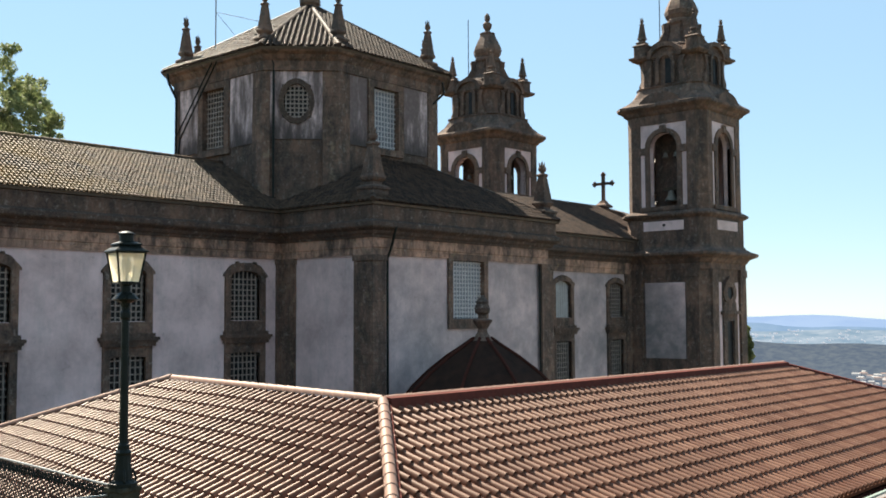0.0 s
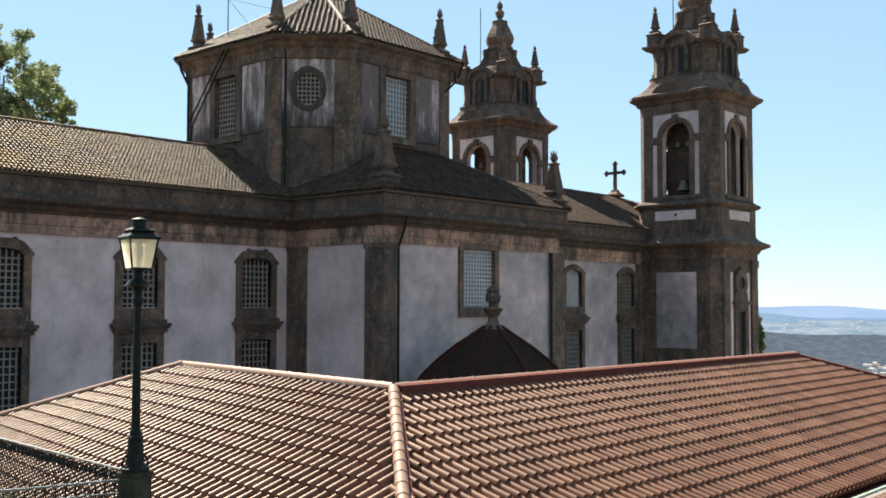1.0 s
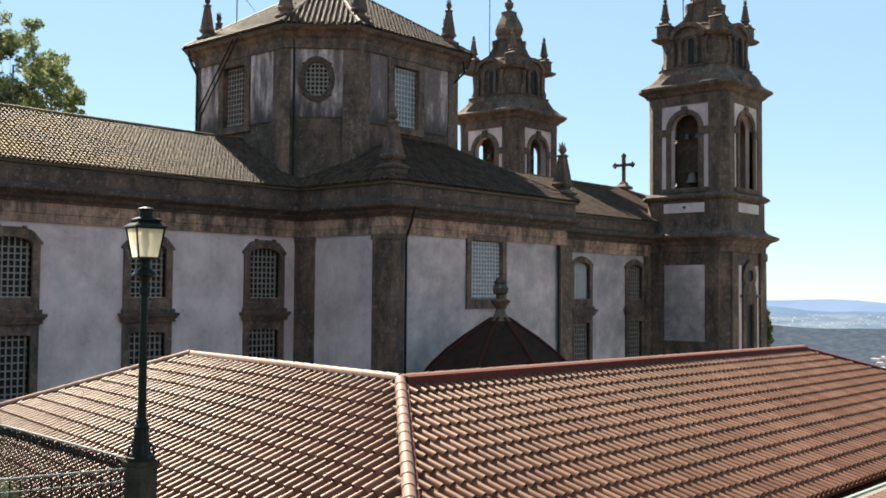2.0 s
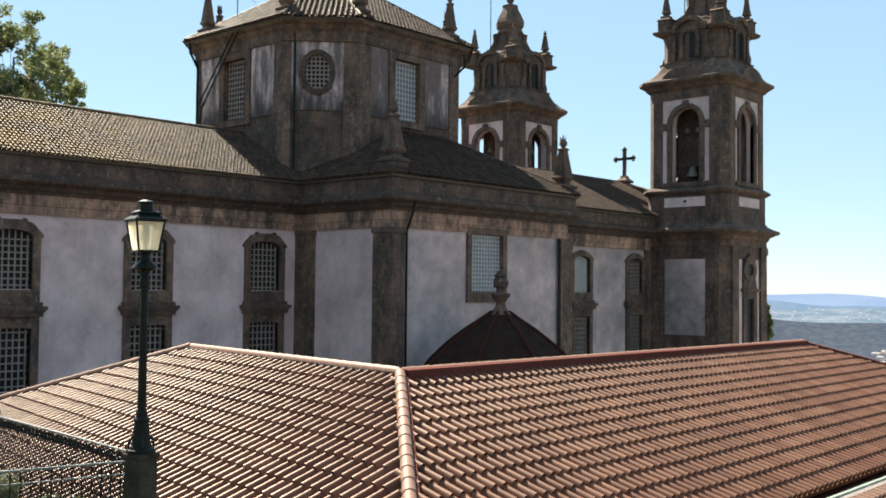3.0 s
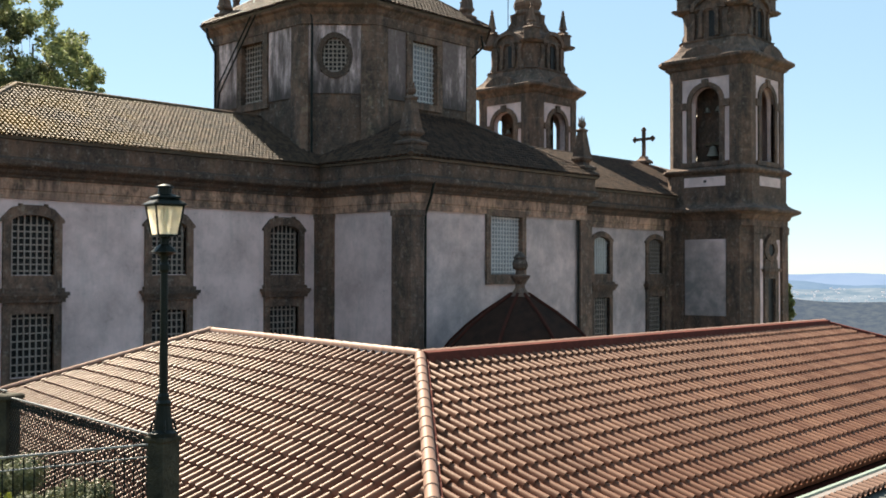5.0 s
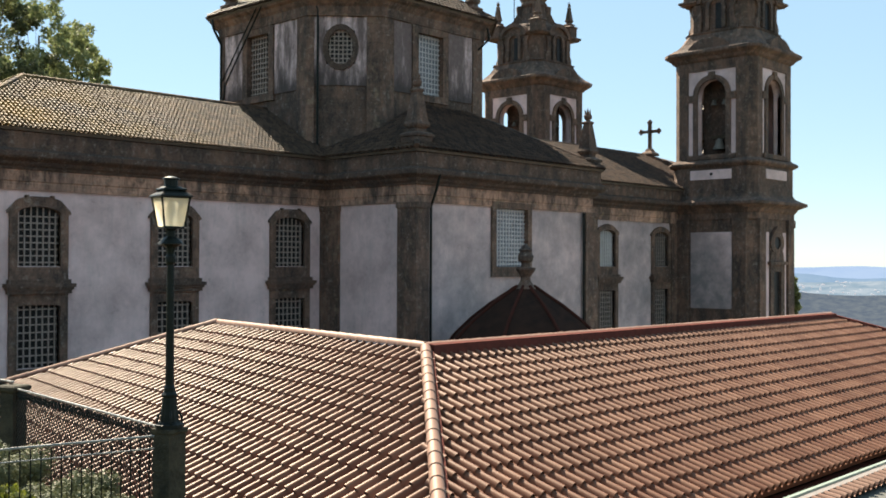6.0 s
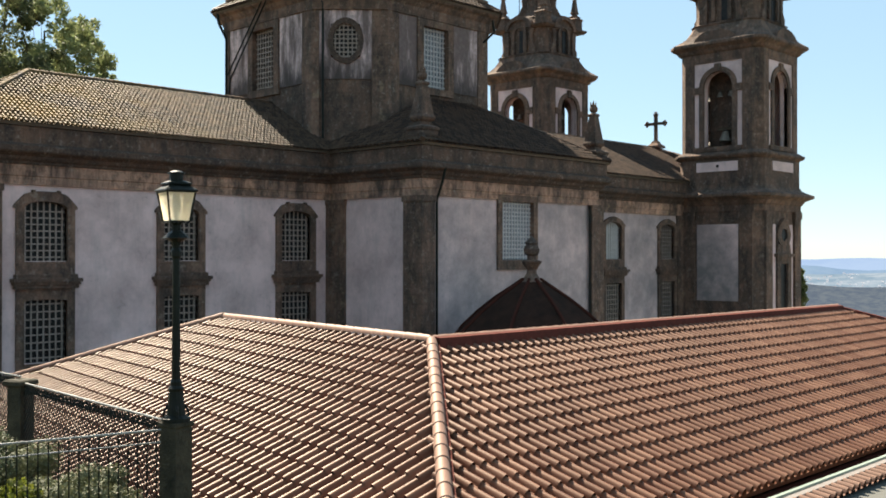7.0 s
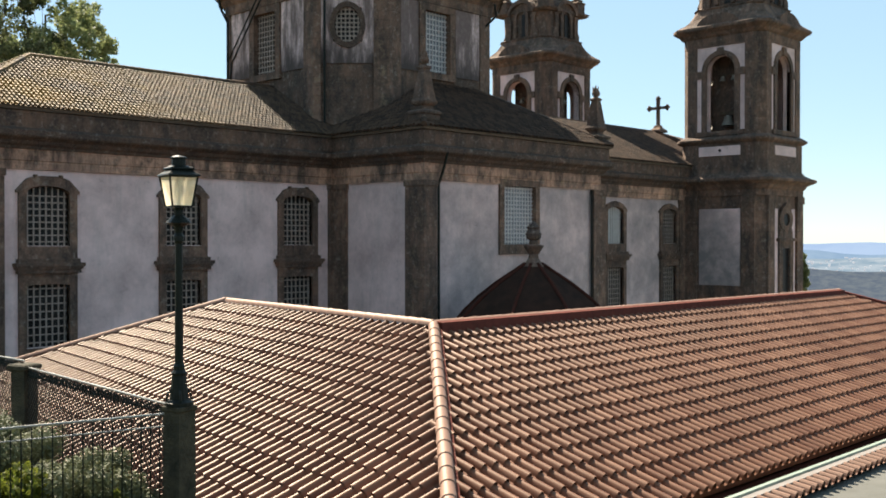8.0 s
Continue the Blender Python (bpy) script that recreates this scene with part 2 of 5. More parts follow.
def lathe(bm, cx, cy, profile, n=16, turn=0.0, flat=False):
    """profile: (radius or half width, z). flat: the number is the half width across flats."""
    k = 1 / math.cos(math.pi / n) if flat else 1
    loft(bm, [ring(cx, cy, max(r, 0.004) * k, n, z, turn) for r, z in profile])


def cut_square(cx, cy, h, c, z):
    """A square of half width h with its corners cut by c."""
    p = [(-h, -h + c), (-h + c, -h), (h - c, -h), (h, -h + c), (h, h - c), (h - c, h), (-h + c, h), (-h, h - c)]
    return [(cx + x, cy + y, z) for x, y in p]


def cut_loft(bm, cx, cy, profile):
    """profile: (half width, corner cut, z)."""
    loft(bm, [cut_square(cx, cy, h, c, z) for h, c, z in profile])


def slab(bm, poly, y0, y1):
    """A polygon given as (x, z), made thick from y0 to y1."""
    a = [bm.verts.new((x, y0, z)) for x, z in poly]
    b = [bm.verts.new((x, y1, z)) for x, z in poly]
    n = len(poly)
    bm.faces.new(a), bm.faces.new(b[::-1])
    for i in range(n):
        j = (i + 1) % n
        bm.faces.new((a[j], a[i], b[i], b[j]))


def arch_points(a, z0, zs, rise, n=10):
    """The edge of an arched opening of half width a, from its left foot over the crown to its right foot."""
    p = [(-a, z0)]
    p += [(-a * math.cos(math.pi * i / n), zs + rise * math.sin(math.pi * i / n)) for i in range(n + 1)]
    return p + [(a, z0)]


def band(bm, inner, outer, y0, y1):
    """A strip between two edges given as (x, z), made thick from y0 to y1; it closes when its ends meet."""
    n = len(inner)
    loop = math.dist(inner[0], inner[-1]) < 1e-6
    if loop:
        n -= 1
    v = [[bm.verts.new((p[0], y, p[1])) for p in edge[:n]] for edge, y in ((inner, y0), (outer, y0), (outer, y1), (inner, y1))]
    for i in range(n if loop else n - 1):
        j = (i + 1) % n
        for a in range(4):
            b = (a + 1) % 4
            bm.faces.new((v[a][i], v[a][j], v[b][j], v[b][i]))
    if not loop:
        bm.faces.new([v[a][0] for a in range(4)]), bm.faces.new([v[a][-1] for a in range(4)])


def half_round(a, z0, rise, n=12):
    return [(-a * math.cos(math.pi * i / n), z0 + rise * math.sin(math.pi * i / n)) for i in range(n + 1)]


def tube(bm, a, b, r, n=6, r2=None):
    a, b = Vector(a), Vector(b)
    q = (b - a).to_track_quat('Z', 'Y').to_matrix()
    rows = []
    for p, rr in ((a, r), (b, r if r2 is None else r2)):
        rows.append([tuple(p + q @ Vector((rr * math.cos(2 * math.pi * i / n), rr * math.sin(2 * math.pi * i / n), 0))) for i in range(n)])
    loft(bm, rows)


def finish(name, bm, material, smooth=False):
    bmesh.ops.recalc_face_normals(bm, faces=bm.faces)
    if smooth:
        for f in bm.faces:
            f.smooth = True
    me = bpy.data.meshes.new(name)
    bm.to_mesh(me)
    bm.free()
    me.materials.append(material)
    return me


def thing(name, loc, label, category, group="", kind=""):
    ob = new(name)
    ob.location = loc
    return tagged(ob, label, category, group, kind)


def origin(ob):
    p = Vector((0, 0, 0))
    while ob:
        p, ob = p + ob.location, ob.parent
    return p


def part(name, bm, material, parent, label="", world=True, smooth=False):
    """Links a bmesh as one mesh under a thing or part; its points are in world metres, or from the parent's own base."""
    if world:
        bmesh.ops.translate(bm, verts=bm.verts, vec=-origin(parent))
    ob = new(name, finish(name, bm, material, smooth))
    ob.parent = parent
    return tagged(ob, label)


def solid(name, bm, material, label, category, kind="", group="", smooth=False):
    ob = new(name, finish(name, bm, material, smooth))
    return tagged(ob, label, category, group, kind)


def quick_mesh(name, verts, faces, material):
    me = bpy.data.meshes.new(name)
    me.from_pydata(verts, [], faces)
    me.materials.append(material)
    return me


def H(h):
    """A height given from the eye's level."""
    return EYE + h


def turned(deg, x=0.0, y=0.0, z=0.0):
    return pose(x, y, z, 0, 0, deg)


def moved(bm, m):
    bmesh.ops.transform(bm, matrix=m, verts=bm.verts)
    return bm


def wall_face(bm, x0, x1, z0, z1, holes, thick):
    """A wall in the local xz plane, its outer face at y = 0, with rectangular openings (x0, x1, z0, z1) right through it."""
    xs = sorted({x0, x1, *[h[0] for h in holes], *[h[1] for h in holes]})
    zs = sorted({z0, z1, *[h[2] for h in holes], *[h[3] for h in holes]})
    nx, nz = len(xs) - 1, len(zs) - 1

    def full(i, j):
        if not (0 <= i < nx and 0 <= j < nz):
            return False
        x, z = (xs[i] + xs[i + 1]) / 2, (zs[j] + zs[j + 1]) / 2
        return not any(h[0] < x < h[1] and h[2] < z < h[3] for h in holes)

    v = {(i, j, k): bm.verts.new((xs[i], (0, thick)[k], zs[j])) for i in range(nx + 1) for j in range(nz + 1) for k in (0, 1)}
    for i in range(nx):
        for j in range(nz):
            if not full(i, j):
                continue
            for k in (0, 1):
                bm.faces.new([v[a, b, k] for a, b in ((i, j), (i + 1, j), (i + 1, j + 1), (i, j + 1))])
            for di, dj, (a, b) in ((-1, 0, ((i, j), (i, j + 1))), (1, 0, ((i + 1, j), (i + 1, j + 1))), (0, -1, ((i, j), (i + 1, j))), (0, 1, ((i, j + 1), (i + 1, j + 1)))):
                if not full(i + di, j + dj):
                    bm.faces.new((v[(*a, 0)], v[(*b, 0)], v[(*b, 1)], v[(*a, 1)]))
    for q in [q for q in bm.verts if not q.link_faces]:
        bm.verts.remove(q)


def sweep(bm, path, profile):
    """Carries a profile of (out, z) along a path on plan; out is to the right of the way."""
    rows = []
    n = len(path)
    for i, (x, y) in enumerate(path):
        d = []
        for a, b in ((i - 1, i), (i, i + 1)):
            if a >= 0 and b < n:
                v = Vector((path[b][0] - path[a][0], path[b][1] - path[a][1])).normalized()
                d.append(Vector((v.y, -v.x)))
        m = d[0] if len(d) == 1 else (d[0] + d[1]) / (1 + d[0].dot(d[1]))
        rows.append([bm.verts.new((x + m.x * o, y + m.y * o, z)) for o, z in profile])
    k = len(profile)
    for a, b in zip(rows, rows[1:]):
        for i in range(k):
            j = (i + 1) % k
            bm.faces.new((a[i], a[j], b[j], b[i]))
    bm.faces.new(rows[0]), bm.faces.new(rows[-1][::-1])


# ---- roof tiles ----
TILE_W, TILE_L = 0.254, 0.447
NEAR_SECTION = [(0.000, 0.005), (0.055, -0.014), (0.104, 0.000), (0.114, 0.043), (0.129, 0.082), (0.154, 0.109), (0.181, 0.119), (0.209, 0.109), (0.233, 0.082), (0.248, 0.043), (0.254, 0.005)]
FAR_SECTION = [(0.0, 0.0), (0.09, 0.0), (0.11, 0.07), (0.145, 0.115), (0.185, 0.125), (0.225, 0.105), (0.255, 0.06), (0.27, 0.0)]


def tile_shape(section, length, lift, lip, taper=0.0):
    """One tile, its cover narrowing by taper towards the upper end."""
    n = len(section)
    crest = max(section, key=lambda p: p[1])[0]
    edge = section[2][0]
    low = [(x, length, z + lift) for x, z in section]
    high = [(x if x < edge else crest + (x - crest) * (1 - taper), -0.02, z * (1 - taper)) for x, z in section]
    v = high + low + low + [(x, length - 0.004, z + lift - lip) for x, z in section]
    f = [(i, i + 1, n + i + 1, n + i) for i in range(n - 1)]
    f += [(2 * n + i, 2 * n + i + 1, 3 * n + i + 1, 3 * n + i) for i in range(n - 1)]
    return v, f


def inside(poly, s, t):
    hit = False
    for (x0, y0), (x1, y1) in zip(poly, poly[1:] + poly[:1]):
        if (y0 > t) != (y1 > t) and s < x0 + (t - y0) * (x1 - x0) / (y1 - y0):
            hit = not hit
    return hit


def slope_frame(corners):
    """Axes of a roof slope whose first two corners lie on its eave and whose third lies above: origin, level way, down way, normal."""
    p = [Vector(c) for c in corners]
    nrm = (p[1] - p[0]).cross(p[2] - p[0]).normalized()
    if nrm.z < 0:
        nrm = -nrm
    e = Vector((p[1].x - p[0].x, p[1].y - p[0].y, 0)).normalized()
    g = Vector((nrm.x, nrm.y, -(nrm.x ** 2 + nrm.y ** 2) / nrm.z)).normalized()
    if e.cross(g).z < 0:
        e = -e
    return p, e, g, e.cross(g)


def tile_places(corners, width, step, reach=0.0):
    p, e, g, nrm = slope_frame(corners)
    o = p[0]
    st = [((q - o).dot(e), (q - o).dot(g)) for q in p]
    lo_s, hi_s = min(s for s, _ in st), max(s for s, _ in st)
    lo_t, hi_t = min(t for _, t in st), max(t for _, t in st)
    rows = max(1, round((hi_t - lo_t) / step))
    step = (hi_t - lo_t) / rows
    for j in range(rows):
        t = hi_t + reach - (j + 1) * step
        for i in range(int((hi_s - lo_s) / width) + 1):
            s = lo_s + i * width
            if inside(st, s + width / 2, min(t + step / 2, hi_t - 0.02)):
                yield o + e * s + g * t + nrm * 0.02, e, g, nrm


def tiled_slope(name, corners, parent, bed, material, width=0.27, step=0.36):
    """A roof slope of joined clay tiles on a bed."""
    bm = bmesh.new()
    p, e, g, nrm = slope_frame(corners)
    up = [bm.verts.new(q) for q in p]
    dn = [bm.verts.new(q - nrm * 0.12) for q in p]
    n = len(p)
    bm.faces.new(up), bm.faces.new(dn[::-1])
    for i in range(n):
        bm.faces.new((up[i], up[(i + 1) % n], dn[(i + 1) % n], dn[i]))
    slope = part(name, bm, bed, parent)
    k = width / 0.27
    tv, tf = tile_shape([(x * k, z * k) for x, z in FAR_SECTION], step * 1.06, 0.04, 0.02)
    tv = np.array(tv)
    verts, faces, k = [], [], 0
    base = origin(parent)
    for o, e, g, nrm in tile_places(corners, width, step, 0.06):
        jig = random.uniform(-0.012, 0.012)
        a = np.array((e, g, nrm))
        verts.append(tv @ a + np.array(o - base + e * jig + nrm * random.uniform(0, 0.012)))
        faces += [tuple(i + k for i in f) for f in tf]
        k += len(tv)
    ob = new("roof_tiles", quick_mesh("roof_tiles", np.concatenate(verts).tolist(), faces, material))
    ob.parent = slope
    tagged(ob, kind="stuff")
    return slope


def hip_line(name, a, b, parent, material, r=0.13, step=0.42):
    """A row of half-round cap tiles along a hip or ridge, joined."""
    a, b = Vector(a), Vector(b)
    bm = bmesh.new()
    n = max(1, round((b - a).length / step))
    for i in range(n):
        p, q = a.lerp(b, i / n), a.lerp(b, (i + 1.08) / n)
        tube(bm, p + Vector((0, 0, 0.03)), q, r, 8, r * 1.12)
    return part(name, bm, material, parent)


# ---- the church ----
CHOIR_Y, TRANSEPT_Y, NAVE_Y, AXIS_Y = 38.0, 31.8, 36.2, 42.3
CHOIR_X, TR_X0, TR_X1, TOWER_X = 14.4, 31.7, 44.7, 61.1
church = thing("church", (38, 42, 0), "baroque granite church with stained white stucco walls and clay tile roofs", "church")

UP_LO, UP_HI, LOW_LO, LOW_HI = H(-0.22), H(2.06), H(-4.1), H(-1.7)
CHOIR_WIN, NAVE_WIN = (17.5, 23.4, 29.5), (52.75, 59.0)
WIN = 0.85


def window_holes(xs, a=WIN):
    return [(x - a, x + a, lo, hi) for x in xs for lo, hi in ((UP_LO, UP_HI), (LOW_LO, LOW_HI))]


def build_walls():
    bm = bmesh.new()
    wall_face(bm, CHOIR_X, TR_X0, 0, H(3.4), window_holes(CHOIR_WIN), 0.9)
    part("wall", moved(bm, turned(0, 0, CHOIR_Y)), STUCCO, church, "stained white stucco choir wall")
    bm = bmesh.new()
    wall_face(bm, TR_X0, TR_X1, 0, H(3.4), [(36.95, 39.45, H(-0.25), H(2.64))], 0.9)
    part("wall", moved(bm, turned(0, 0, TRANSEPT_Y)), STUCCO_GREY, church, "stained white stucco transept wall")
    bm = bmesh.new()
    wall_face(bm, TR_X1, TOWER_X + 0.5, 0, H(3.4), window_holes(NAVE_WIN), 0.9)
    part("wall", moved(bm, turned(0, 0, NAVE_Y)), STUCCO_GREY, church, "stained white stucco nave wall")
    bm = bmesh.new()
    box(bm, TR_X0, TR_X0 + 0.9, TRANSEPT_Y + 0.9, CHOIR_Y + 0.4, 0, H(3.4))
    part("wall", bm, STUCCO, church)
    bm = bmesh.new()
    box(bm, TR_X1 - 0.9, TR_X1, TRANSEPT_Y + 0.9, NAVE_Y + 0.4, 0, H(3.4))
    part("wall", bm, STUCCO, church)
    # plain walls that close the far side
    for x0, x1, y0, y1 in ((CHOIR_X, CHOIR_X + 0.9, CHOIR_Y + 0.9, 46.6), (CHOIR_X, TR_X0, 45.7, 46.6), (TR_X0, TR_X0 + 0.9, 46.6, 52.8),
                           (TR_X0, TR_X1, 51.9, 52.8), (TR_X1 - 0.9, TR_X1, 48.4, 51.9), (TR_X1, 66.0, 47.5, 48.4), (65.6, 66.6, NAVE_Y, 48.4)):
        bm = bmesh.new()
        box(bm, x0, x1, y0, y1, 0, H(4.9))
        part("wall", bm, STUCCO, church)


build_walls()

OUTLINE = [(CHOIR_X, 46.6), (CHOIR_X, CHOIR_Y), (TR_X0, CHOIR_Y), (TR_X0, TRANSEPT_Y), (TR_X1, TRANSEPT_Y), (TR_X1, NAVE_Y), (TOWER_X + 0.3, NAVE_Y)]


def build_cornice():
    bm = bmesh.new()
    sweep(bm, OUTLINE, [(-0.5, H(2.66)), (0.10, H(2.66)), (0.10, H(2.98)), (0.14, H(3.0)), (0.14, H(3.42)), (-0.5, H(3.42))])
    part("frieze", bm, GRANITE_BROWN, church, "brown granite frieze")
    # near-black colour holds mould streaks and the shadow line under the moulding
    bm = bmesh.new()
    sweep(bm, OUTLINE, [(-0.5, H(3.42)), (0.2, H(3.42)), (0.24, H(3.52)), (0.34, H(3.6)), (0.40, H(3.72)), (0.62, H(3.84)), (0.66, H(3.9)),
                        (0.66, H(4.08)), (0.52, H(4.16)), (0.46, H(4.2)), (-0.5, H(4.2))])
    part("cornice", bm, GRANITE_BLACK, church, "near-black granite cornice moulding")
    bm = bmesh.new()
    sweep(bm, OUTLINE, [(-0.5, H(4.2)), (0.46, H(4.2)), (0.46, H(4.82)), (0.3, H(4.9)), (-0.5, H(4.9))])
    part("blocking_course", bm, GRANITE_DARK, church, "lichen-spotted granite blocking course")


build_cornice()


def pilaster(x0, x1, y0, y1):
    bm = bmesh.new()
    box(bm, x0, x1, y0, y1, 0, H(2.4))
    box(bm, x0 - 0.05, x1 + 0.05, y0 - 0.05, y1 + 0.05, H(2.4), H(2.655))
    part("pilaster", bm, GRANITE, church)


pilaster(CHOIR_X - 0.1, CHOIR_X + 1.4, CHOIR_Y - 0.16, CHOIR_Y + 0.5)
pilaster(TR_X0 - 0.38, TR_X0 - 0.003, CHOIR_Y - 0.16, CHOIR_Y + 0.2)
pilaster(TR_X0 - 0.16, TR_X0 + 0.2, CHOIR_Y - 1.08, CHOIR_Y - 0.17)
pilaster(TR_X0 - 0.22, TR_X0 + 0.6, TRANSEPT_Y - 0.22, TRANSEPT_Y + 1.0)
pilaster(TR_X1 - 0.55, TR_X1 + 0.5, TRANSEPT_Y - 0.22, TRANSEPT_Y + 1.2)
pilaster(TOWER_X - 0.9, TOWER_X - 0.003, NAVE_Y - 0.14, NAVE_Y + 0.2)


def grille(bm, a, z0, z1, nv, nh, y, r, rise=0.0):
    for i in range(nv):
        x = -a + 2 * a * (i + 0.5) / nv
        top = z1 - rise * (x / a) ** 2
        box(bm, x - r, x + r, y - 0.02, y + 0.02, z0, top)
    for j in range(nh):
        z = z0 + (z1 - rise - z0) * (j + 0.6) / nh
        box(bm, -a, a, y - 0.026, y + 0.014, z - r, z + r)


def window_unit(m, a, z0, z1, rise, fw, glass, nv, nh, shelf=True, ears=True, hood=False, bar=0.026, proud=0.12, bars=BARS, label=""):
    """A barred window with its granite surround: local x to the right, outer wall face at y = 0."""
    n = 8
    bm = bmesh.new()
    arc = [(-a * math.cos(math.pi * i / n), z1 - rise + rise * math.sin(math.pi * i / n)) for i in range(n + 1)]
    for s in (-1, 1):
        slab(bm, [(s * a, z0 - 0.02), (s * (a + fw), z0 - 0.02), (s * (a + fw), z1 - rise), (s * a, z1 - rise)], -proud, 0.35)
    if hood:
        hat = [(-(a + fw + 0.10), z1 - rise + 0.12), (-(a + fw) * 0.8, z1 + 0.1), (-a * 0.5, z1 + 0.3), (0, z1 + 0.36), (a * 0.5, z1 + 0.3), ((a + fw) * 0.8, z1 + 0.1), (a + fw + 0.10, z1 - rise + 0.12)]
    elif ears:
        hat = [(-(a + fw + 0.10), z1 - rise + 0.10), (-(a + fw) * 0.72, z1 + 0.26), (-a * 0.5, z1 + 0.38), (a * 0.5, z1 + 0.38),
               ((a + fw) * 0.72, z1 + 0.26), (a + fw + 0.10, z1 - rise + 0.10)]
    else:
        lintel = z1 + fw + (0.125 if z1 < EYE else 0.0)
        hat = [(-(a + fw), lintel), (a + fw, lintel)]
    for i in range(n):
        x0, x1 = arc[i][0], arc[i + 1][0]
        def top(x):
            for (p, zp), (q, zq) in zip(hat, hat[1:]):
                if p - 1e-6 <= x <= q + 1e-6:
                    return zp + (zq - zp) * (x - p) / (q - p)
            return hat[0][1]
        slab(bm, [arc[i], arc[i + 1], (x1, top(x1)), (x0, top(x0))], -proud, 0.35)
    for s in (-1, 1):
        slab(bm, [(s * a, z1 - rise), (s * (a + fw + (0.1 if ears else 0)), z1 - rise), (s * (a + fw + (0.1 if ears else 0)), hat[0][1]),
                  (s * a, top(s * a))], -proud, 0.35)
    if ears and not hood:
        for s in (-1, 1):
            slab(bm, [(s * (a * 0.5 + 0.02), z1 + 0.36), (s * (a * 0.5 + 0.13), z1 + 0.30), (s * (a * 0.5 + 0.13), z1 + 0.42), (s * (a * 0.5 + 0.02), z1 + 0.43)], -proud - 0.06, 0.1)
    slab(bm, [(-(a + fw), z0 - 0.5), (a + fw, z0 - 0.5), (a + fw, z0 - 0.02), (-(a + fw), z0 - 0.02)], -proud, 0.35)
    win = part("window", moved(bm, m), GRANITE, church, label)
    if shelf:
        bm = bmesh.new()
        w = a + fw
        for lo, hi, out in ((-0.66, -0.50, 0.12), (-0.80, -0.66, 0.26), (-0.90, -0.80, 0.20), (-1.05, -0.90, 0.14)):
            box(bm, -w - out + 0.05, w + out - 0.05, -proud - out, 0.05, z0 + lo, z0 + hi)
        part("sill", moved(bm, m), GRANITE_DARK, win)
    bm = bmesh.new()
    grille(bm, a, z0, z1, nv, nh, 0.13, bar, rise)
    part("grille", moved(bm, m), bars, win, "pale painted iron window grille")
    bm = bmesh.new()
    box(bm, -a - 0.02, a + 0.02, 0.20, 0.24, z0 - 0.02, z1 + 0.02)
    part("pane", moved(bm, m), glass, win)
    return win


for x in CHOIR_WIN:
    m = turned(0, x, CHOIR_Y)
    window_unit(m, WIN, UP_LO, UP_HI, 0.28, 0.30, DARK_GLASS, 7, 8, label="arched granite window with an iron grille")
    window_unit(m, WIN, LOW_LO, LOW_HI, 0.05, 0.30, DARK_GLASS, 7, 8, shelf=False, ears=False, label="granite-framed lower window with an iron grille")
for i, x in enumerate(NAVE_WIN):
    m = turned(0, x, NAVE_Y)
    window_unit(m, WIN, UP_LO, UP_HI, 0.28, 0.30, (BLIND, DARK_GLASS)[i], 7, 8, bars=(BLIND, BARS)[i], hood=True, label="arched granite nave window")
    window_unit(m, WIN, LOW_LO, LOW_HI, 0.05, 0.30, DARK_GLASS, 7, 8, shelf=False, ears=False, label="granite-framed lower nave window")
window_unit(turned(0, 38.2, TRANSEPT_Y), 1.2, H(-0.2), H(2.6), 0.02, 0.30, PALE_GLASS, 11, 14, shelf=False, ears=False, bars=PALE_BARS, bar=0.034, label="large granite-framed transept window with a pale grille")

